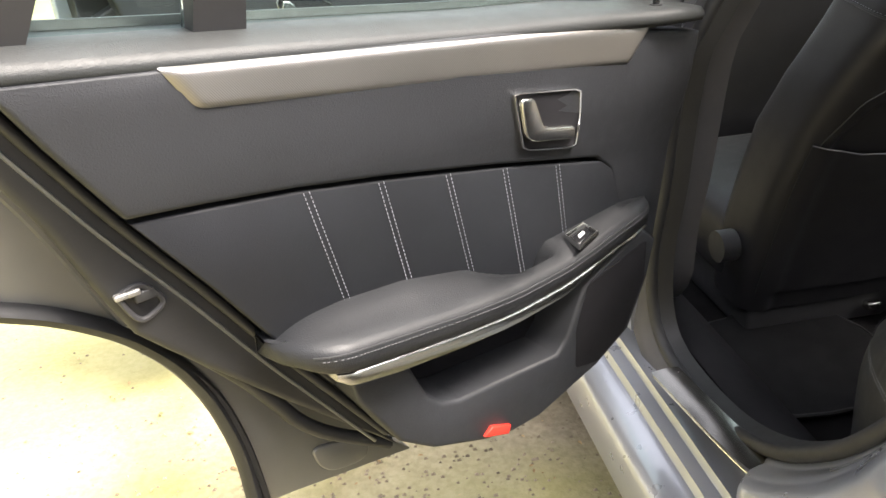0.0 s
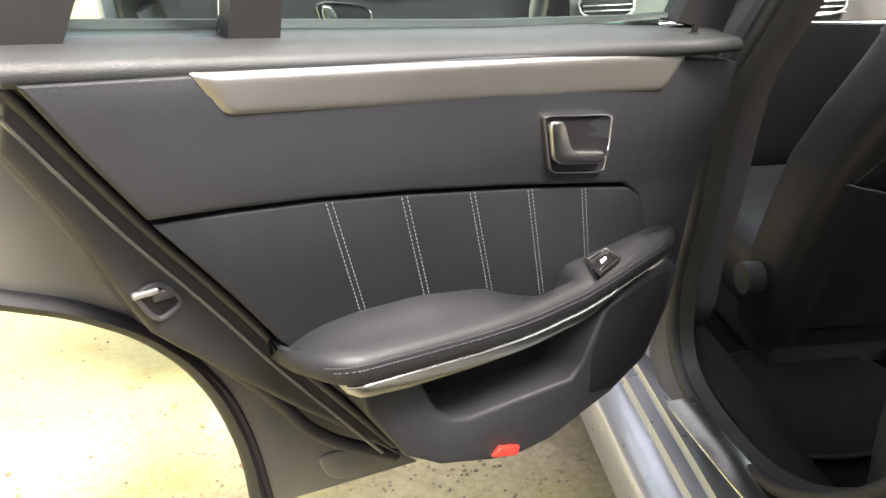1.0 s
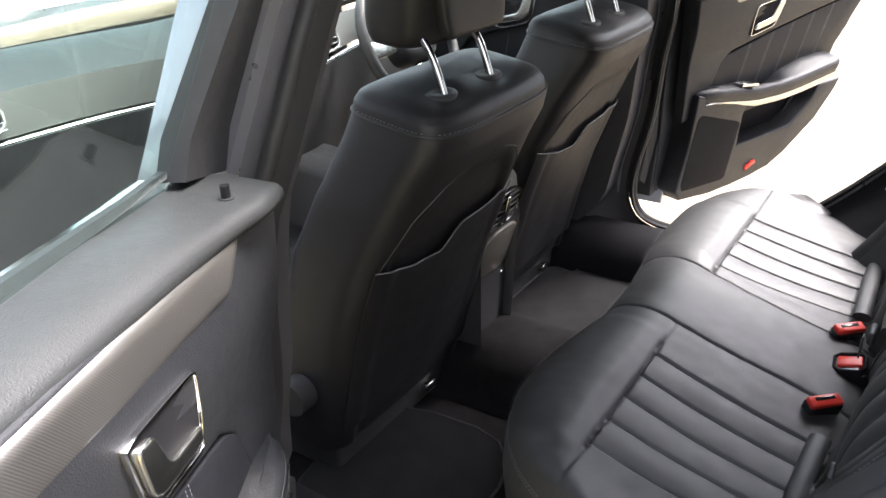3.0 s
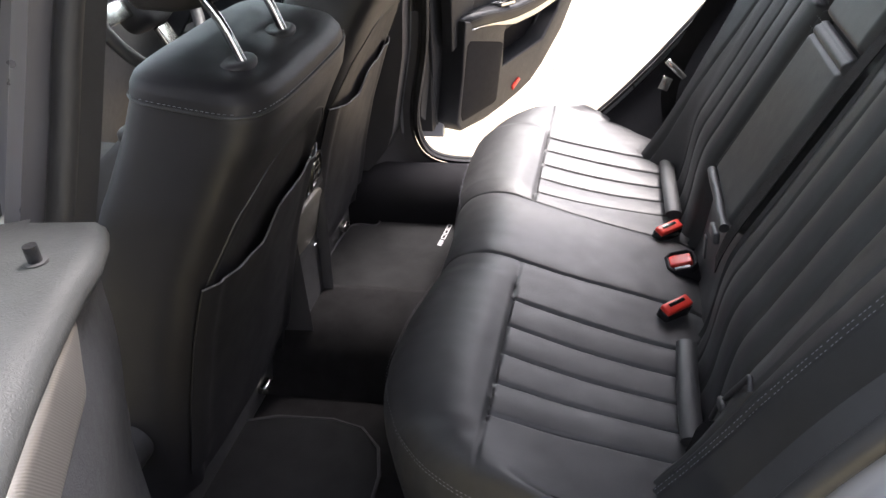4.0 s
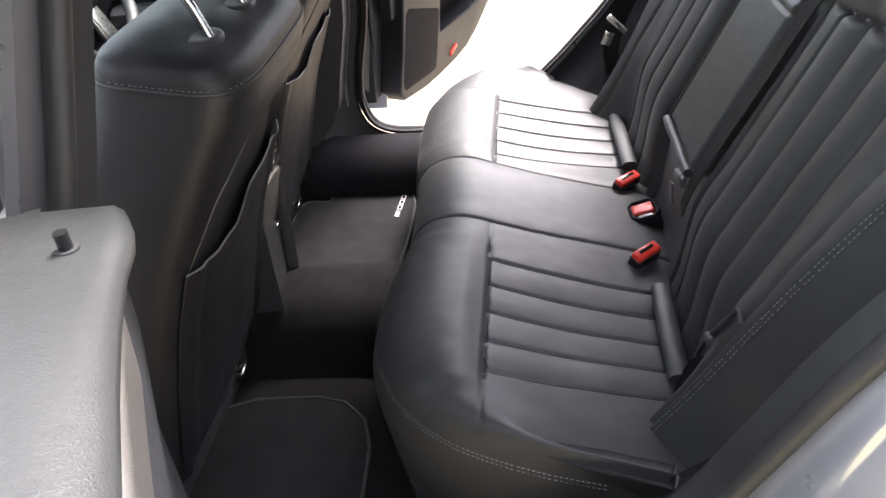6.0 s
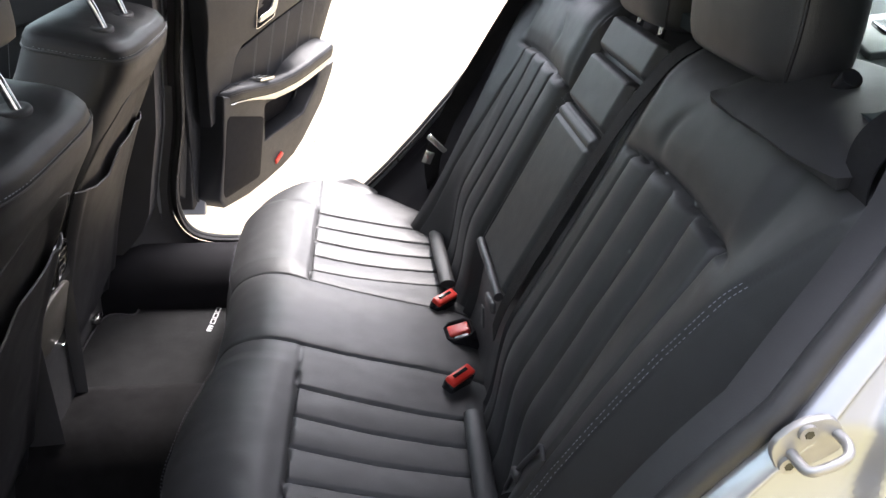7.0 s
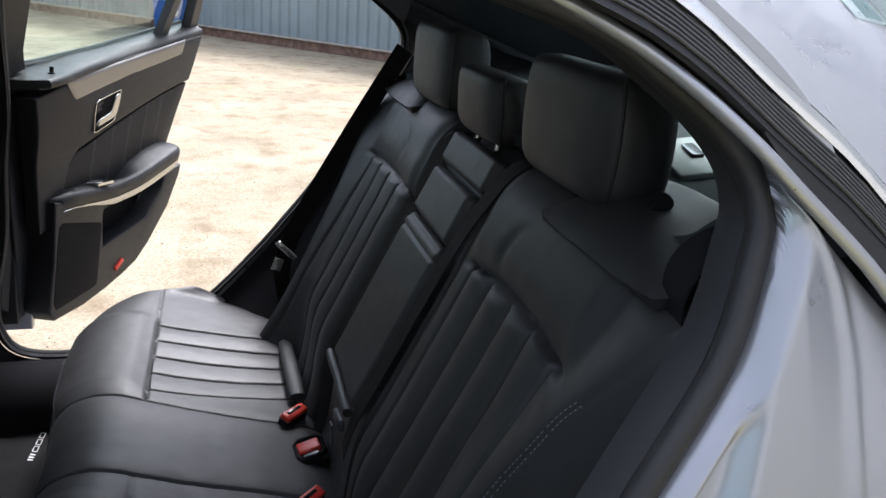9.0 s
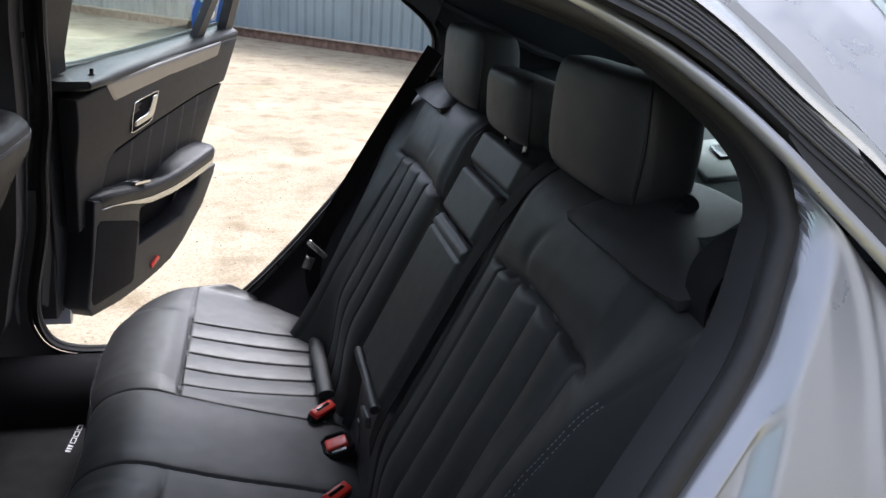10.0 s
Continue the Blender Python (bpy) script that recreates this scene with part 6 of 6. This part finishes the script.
F0, F1 = Vector((17.6, 4.40, 0)), Vector((9.0, -3.95, 0))
FD = (F1 - F0).normalized()
FN = Vector((FD.y, -FD.x, 0))
fence = thing("boundary_fence", F0.lerp(F1, 0.5), "blue-grey corrugated metal fence on a brick plinth", "fence")
span = 16.0


def corrugated(u0, u1, z0, z1):
    bm = bmesh.new()
    pitch = 0.20
    prof = ((0, 0), (0.11, 0), (0.14, 0.035), (0.17, 0.035))
    pts = []
    u = u0
    while u < u1:
        pts += [(u + a, b) for a, b in prof]
        u += pitch
    pts.append((u1 + 0.06, 0))
    vs = [[bm.verts.new(F0 + FD * a + FN * (b - t) + Vector((0, 0, z))) for a, b in pts] for z, t in ((z0, 0), (z1, 0))]
    for i in range(len(pts) - 1):
        bm.faces.new((vs[0][i], vs[0][i + 1], vs[1][i + 1], vs[1][i]))
    return bm


for k in range(8):
    part("cladding_sheet", corrugated(-4.0 + 2.0 * k, -2.0 + 2.0 * k, 0.17, 3.2), STEEL, fence, smooth=False)
part("ledge", box(span / 2 - 4, 0, 0.165, span, 0.14, 0.03, 0.008, m=Matrix.Translation(F0) @ Matrix(((FD.x, FN.x, 0, 0), (FD.y, FN.y, 0, 0), (0, 0, 1, 0), (0, 0, 0, 1)))), MORTAR, fence)
part("plinth", box(span / 2 - 4, -0.17, 0.07, span, 0.30, 0.17, 0.008, m=Matrix.Translation(F0) @ Matrix(((FD.x, FN.x, 0, 0), (FD.y, FN.y, 0, 0), (0, 0, 1, 0), (0, 0, 0, 1)))), BRICKM, fence)


# posts and weeds at the foot of the fence
def on_fence(a, out, z=0.0):
    return F0 + FD * a - FN * out + Vector((0, 0, z))


for a, h in ((9.1, 0.42), (9.75, 0.34), (7.3, 0.30)):
    solo("marker_post", tube([on_fence(a, 0.46), on_fence(a, 0.45, h * 0.6), on_fence(a, 0.44, h)], 0.022, 8), PALE, "short pale post at the foot of the fence", "post", on_fence(a, 0.46), "posts along the fence")
WEED = surface("dry_weed", (0.10, 0.11, 0.045), 0.8, vary=0.3, vary_scale=20, bump=0.0, tint=(0.20, 0.17, 0.08))
rng = random.Random(5)


def weed_clump(a, size):
    bm = bmesh.new()
    for _ in range(46):
        b = on_fence(a + rng.gauss(0, size * 0.8), 0.40 + abs(rng.gauss(0, 0.08)))
        tip = b + Vector((rng.gauss(0, 0.12), rng.gauss(0, 0.12), rng.uniform(0.08, 0.32))) * size * 2
        m_ = (b + tip) / 2 + Vector((0, 0, 0.04))
        sd = Vector((rng.gauss(0, 1), rng.gauss(0, 1), 0)).normalized() * 0.007
        v = [bm.verts.new(q) for q in (b - sd, b + sd, m_ + sd, m_ - sd, tip)]
        bm.faces.new(v[:4])
        bm.faces.new((v[3], v[2], v[4]))
    return bm


for a, size in ((6.5, 0.42), (8.35, 0.26), (8.6, 0.18), (9.3, 0.2), (5.6, 0.15), (9.9, 0.25)):
    solo("weed_clump", weed_clump(a, size), WEED, "dry weeds at the foot of the fence", "weeds", kind="stuff", smooth=False)

# leaf litter and grit on the concrete round the near door
LEAF = surface("dry_leaf", (0.20, 0.11, 0.04), 0.8, vary=0.35, vary_scale=14, bump=0.0, tint=(0.34, 0.24, 0.12))
GRIT = surface("grit", (0.13, 0.10, 0.065), 0.9, vary=0.4, vary_scale=18, bump=0.0, tint=(0.26, 0.21, 0.15))


def leaves(count, spots):
    bm = bmesh.new()
    for _ in range(count):
        cx, cy, sp = rng.choice(spots)
        c = Vector((rng.gauss(cx, sp), rng.gauss(cy, sp), 0.0))
        c.z = 0.012 * noise.noise(Vector((c.x * 0.6, c.y * 0.6, 3.1))) + 0.004
        r, q = rng.uniform(0.003, 0.009), rng.uniform(0, 6.28)
        d, e = Vector((math.cos(q), math.sin(q), 0)), Vector((-math.sin(q), math.cos(q), 0))
        lift = Vector((0, 0, r * rng.uniform(0.2, 0.7)))
        v = [bm.verts.new(p) for p in (c - d * r, c - d * r * 0.3 + e * r * 0.5 + lift, c + d * r * 0.5 + e * r * 0.4 + lift * 0.6, c + d * r * 1.1 + lift * 0.3, c + d * r * 0.4 - e * r * 0.45 + lift, c - d * r * 0.4 - e * r * 0.45 + lift * 0.5, c)]
        for i_ in range(6):
            bm.faces.new((v[6], v[i_], v[(i_ + 1) % 6]))
    return bm


solo("leaf_litter", leaves(340, ((-1.7, 0.55, 0.10), (-1.5, 0.75, 0.35), (-1.3, 0.9, 0.4), (-0.9, 0.6, 0.3), (-2.0, 0.9, 0.5), (-1.1, 0.35, 0.25), (-1.2, 1.6, 0.7))), LEAF, "dry brown leaves scattered on the concrete", "leaves", kind="stuff", smooth=False)


def grit(count):
    bm = bmesh.new()
    for _ in range(count):
        if rng.random() < 0.7:
            x, y = rng.gauss(-1.2, 0.55), rng.gauss(0.7, 0.6)
        else:
            x, y = rng.uniform(0.9, 4.0), rng.uniform(-2.0, 2.0)
        c = Vector((x, y, 0.012 * noise.noise(Vector((x * 0.6, y * 0.6, 3.1))) + 0.001))
        r = rng.uniform(0.002, 0.006)
        v = [bm.verts.new(c + Vector(p) * r) for p in ((-1, -0.7, 0), (0.9, -0.8, 0), (0.8, 0.9, 0), (-0.8, 0.7, 0), (0.1, 0.0, 0.9))]
        for i_ in range(4):
            bm.faces.new((v[i_], v[(i_ + 1) % 4], v[4]))
    return bm


solo("grit", grit(3500), GRIT, "loose grit on the concrete", "grit", kind="stuff", smooth=False)


# pale building behind the car with blue sign shapes
shop = thing("sign_building", (2.0, -12.0, 0), "pale rendered building with a blue fascia sign", "building")
part("wall", box(2.0, -12.0, 6.5, 40.0, 0.4, 13.0, 0.02), PALE, shop)


SIGNBLUE = surface("faded_blue_sign", (0.24, 0.29, 0.40), 0.6, vary=0.08, vary_scale=1.5, bump=0.0)


def sign_shapes(x0, z0, k):
    part("sign_band", sheet(lambda a, b: (x0 + k * (-1.2 + 7.4 * a), -11.76, z0 + k * (1.15 + 0.55 * math.sin(math.pi * a * 0.8) + 0.34 * b)), 24, 2, 0.03), SIGNBLUE, shop, "blue sign band")
    for n_ in range(3):
        part("sign_ring", tube([(x0 + k * (2.2 * n_ + 0.45 * math.cos(q)), -11.76, z0 + k * 0.55 * math.sin(q)) for q in np.linspace(0, 2 * math.pi, 33)[:-1]], 0.11 * k, 6, closed=True), SIGNBLUE, shop, "blue sign shape")
        part("sign_bar", box(x0 + k * (0.9 + 2.2 * n_), -11.76, z0, 0.22 * k, 0.06, 1.1 * k, 0.01), SIGNBLUE, shop, "blue sign shape")
        part("sign_bar", box(x0 + k * (1.2 + 2.2 * n_), -11.76, z0 + 0.44 * k, 0.42 * k, 0.06, 0.22 * k, 0.01), SIGNBLUE, shop)
    part("sign_band", box(x0 + 2.4 * k, -11.77, z0 - 1.1 * k, 7.0 * k, 0.05, 0.3 * k, 0.01), SIGNBLUE, shop, "blue sign band")


sign_shapes(3.0, 9.0, 1.1)
sign_shapes(-8.0, 4.0, 1.0)
RENDER = surface("grey_wall_render", (0.36, 0.36, 0.355), 0.85, vary=0.12, vary_scale=0.7, grain_scale=60, bump=0.2)
# unseen wall, added to hold the sky's light off the near side
solo("sky_block_wall", box(-7.5, 0.0, 2.8, 0.3, 24.0, 5.6, 0.02), RENDER, "unseen grey wall added to block the near-side sky", "wall", kind="structure")
# brick pier and green door in the line of the fence, and a blue notice before it
def fence_box(a0, a1, out, deep, z0, z1, bevel=0.01):
    c = F0 + FD * (a0 + a1) / 2 - FN * out
    return box(0, 0, 0, a1 - a0, deep, z1 - z0, bevel, m=Matrix.Translation((c.x, c.y, (z0 + z1) / 2)) @ Matrix(((FD.x, FN.x, 0, 0), (FD.y, FN.y, 0, 0), (0, 0, 1, 0), (0, 0, 0, 1))))


def brick_wall_mat():
    m, t, b = node_kit("coursed_brick")
    n, l = t.nodes, t.links
    co = n.new("ShaderNodeTexCoord").outputs["Object"]
    mp = n.new("ShaderNodeMapping")
    mp.inputs["Rotation"].default_value = (radians(90), 0, math.atan2(FD.y, FD.x))
    mp.vector_type = "TEXTURE"
    br = n.new("ShaderNodeTexBrick")
    br.inputs["Scale"].default_value, br.inputs["Brick Width"].default_value, br.inputs["Row Height"].default_value, br.inputs["Mortar Size"].default_value = 1.0, 0.225, 0.075, 0.006
    br.inputs["Color1"].default_value, br.inputs["Color2"].default_value, br.inputs["Mortar"].default_value = (0.22, 0.13, 0.09, 1), (0.30, 0.21, 0.15, 1), (0.34, 0.31, 0.27, 1)
    l.new(co, mp.inputs["Vector"])
    l.new(mp.outputs[0], br.inputs["Vector"])
    l.new(br.outputs["Color"], b.inputs["Base Color"])
    b.inputs["Roughness"].default_value = 0.9
    bp = n.new("ShaderNodeBump")
    bp.inputs["Strength"].default_value, bp.inputs["Distance"].default_value = 0.5, 0.006
    bp.invert = True
    l.new(br.outputs["Fac"], bp.inputs["Height"])
    l.new(bp.outputs["Normal"], b.inputs["Normal"])
    return m


yard = thing("brick_wall", F0 + FD * 3.0, "brown brick wall beside a green door", "wall")
part("brickwork", fence_box(2.1, 3.86, 0.30, 0.30, 0, 3.3), brick_wall_mat(), yard)
part("green_door", fence_box(3.88, 4.75, 0.28, 0.08, 0, 3.0), GREEN, yard, "green painted steel door")
part("door_post", fence_box(4.76, 4.88, 0.28, 0.12, 0, 3.0), GREEN, yard)
board = thing("notice_board", (13.5, 1.02, 0), "blue free-standing notice board with white print", "notice board")
BM = Matrix.Translation((13.5, 1.02, 0)) @ Matrix.Rotation(radians(-78), 4, "Z") @ Matrix.Rotation(radians(-8), 4, "X")
part("panel", box(0, 0, 0.66, 0.60, 0.03, 1.2, 0.01), BLUE, board, "", BM)
for k, wd in enumerate((0.34, 0.40, 0.30, 0.42, 0.28)):
    part("print_bar", box(0, -0.018, 1.02 - 0.11 * k, wd, 0.004, 0.035, 0.0), WHITE, board, "", BM)
part("print_disc", tube([(0, -0.016, 0.38), (0, -0.020, 0.38)], 0.10, 24), WHITE, board, "", BM)
for sx in (-0.26, 0.26):
    part("foot", box(sx, 0.03, 0.04, 0.04, 0.30, 0.05, 0.005), STEEL, board, "", BM)

# parked silver car before the fence, mostly hidden
SILVERP = surface("silver_car_paint", (0.50, 0.51, 0.52), 0.28, metal=0.5, vary=0.04, vary_scale=2, bump=0.0, coat=1.0)
parked = thing("parked_car", (14.6, 5.75, 0), "silver hatchback parked before the fence", "car")
PM = Matrix.Translation((14.6, 5.75, 0)) @ Matrix.Rotation(radians(-24), 4, "Z")


def car_ring(y, lo, hi, half, tuck):
    return [Vector((x, y, z)) for x, z in ((-half * 0.92, lo), (-half, lo + 0.12), (-half, (lo + hi) / 2), (-half * tuck, hi - 0.05), (-half * tuck * 0.85, hi), (half * tuck * 0.85, hi), (half * tuck, hi - 0.05), (half, (lo + hi) / 2), (half, lo + 0.12), (half * 0.92, lo))]


part("body", loft([car_ring(*r) for r in ((-2.0, 0.34, 0.80, 0.70, 0.93), (-1.93, 0.24, 0.98, 0.80, 0.93), (-1.6, 0.20, 1.0, 0.84, 0.94), (0.9, 0.20, 0.95, 0.85, 0.94), (1.7, 0.22, 0.80, 0.82, 0.92), (2.0, 0.32, 0.62, 0.70, 0.92))]), SILVERP, parked, "", PM)
part("cabin_glass", loft([car_ring(*r) for r in ((-1.86, 0.95, 1.10, 0.74, 0.95), (-1.45, 0.95, 1.42, 0.76, 0.80), (0.1, 0.95, 1.46, 0.77, 0.80), (0.95, 0.92, 1.0, 0.76, 0.95))]), PRIVACY, parked, "dark car windows", PM)
part("roof", box(0, -0.7, 1.455, 1.14, 1.5, 0.05, 0.02), SILVERP, parked, "", PM)
part("bumper", box(0, -1.95, 0.42, 1.46, 0.20, 0.26, 0.06, 3), SILVERP, parked, "", PM)
for sx in (-1, 1):
    part("tail_light", box(sx * 0.66, -1.93, 0.82, 0.16, 0.14, 0.20, 0.03), RED, parked, "red tail light", PM)
    for wy in (-1.28, 1.28):
        ty = part("wheel", tube([(sx * 0.66, wy, 0.31), (sx * 0.86, wy, 0.31)], 0.31, 28), RUBBER, parked, "", PM)
        part("rim", tube([(sx * 0.86, wy, 0.31), (sx * 0.868, wy, 0.31)], 0.20, 20), SATIN, ty, "", PM)
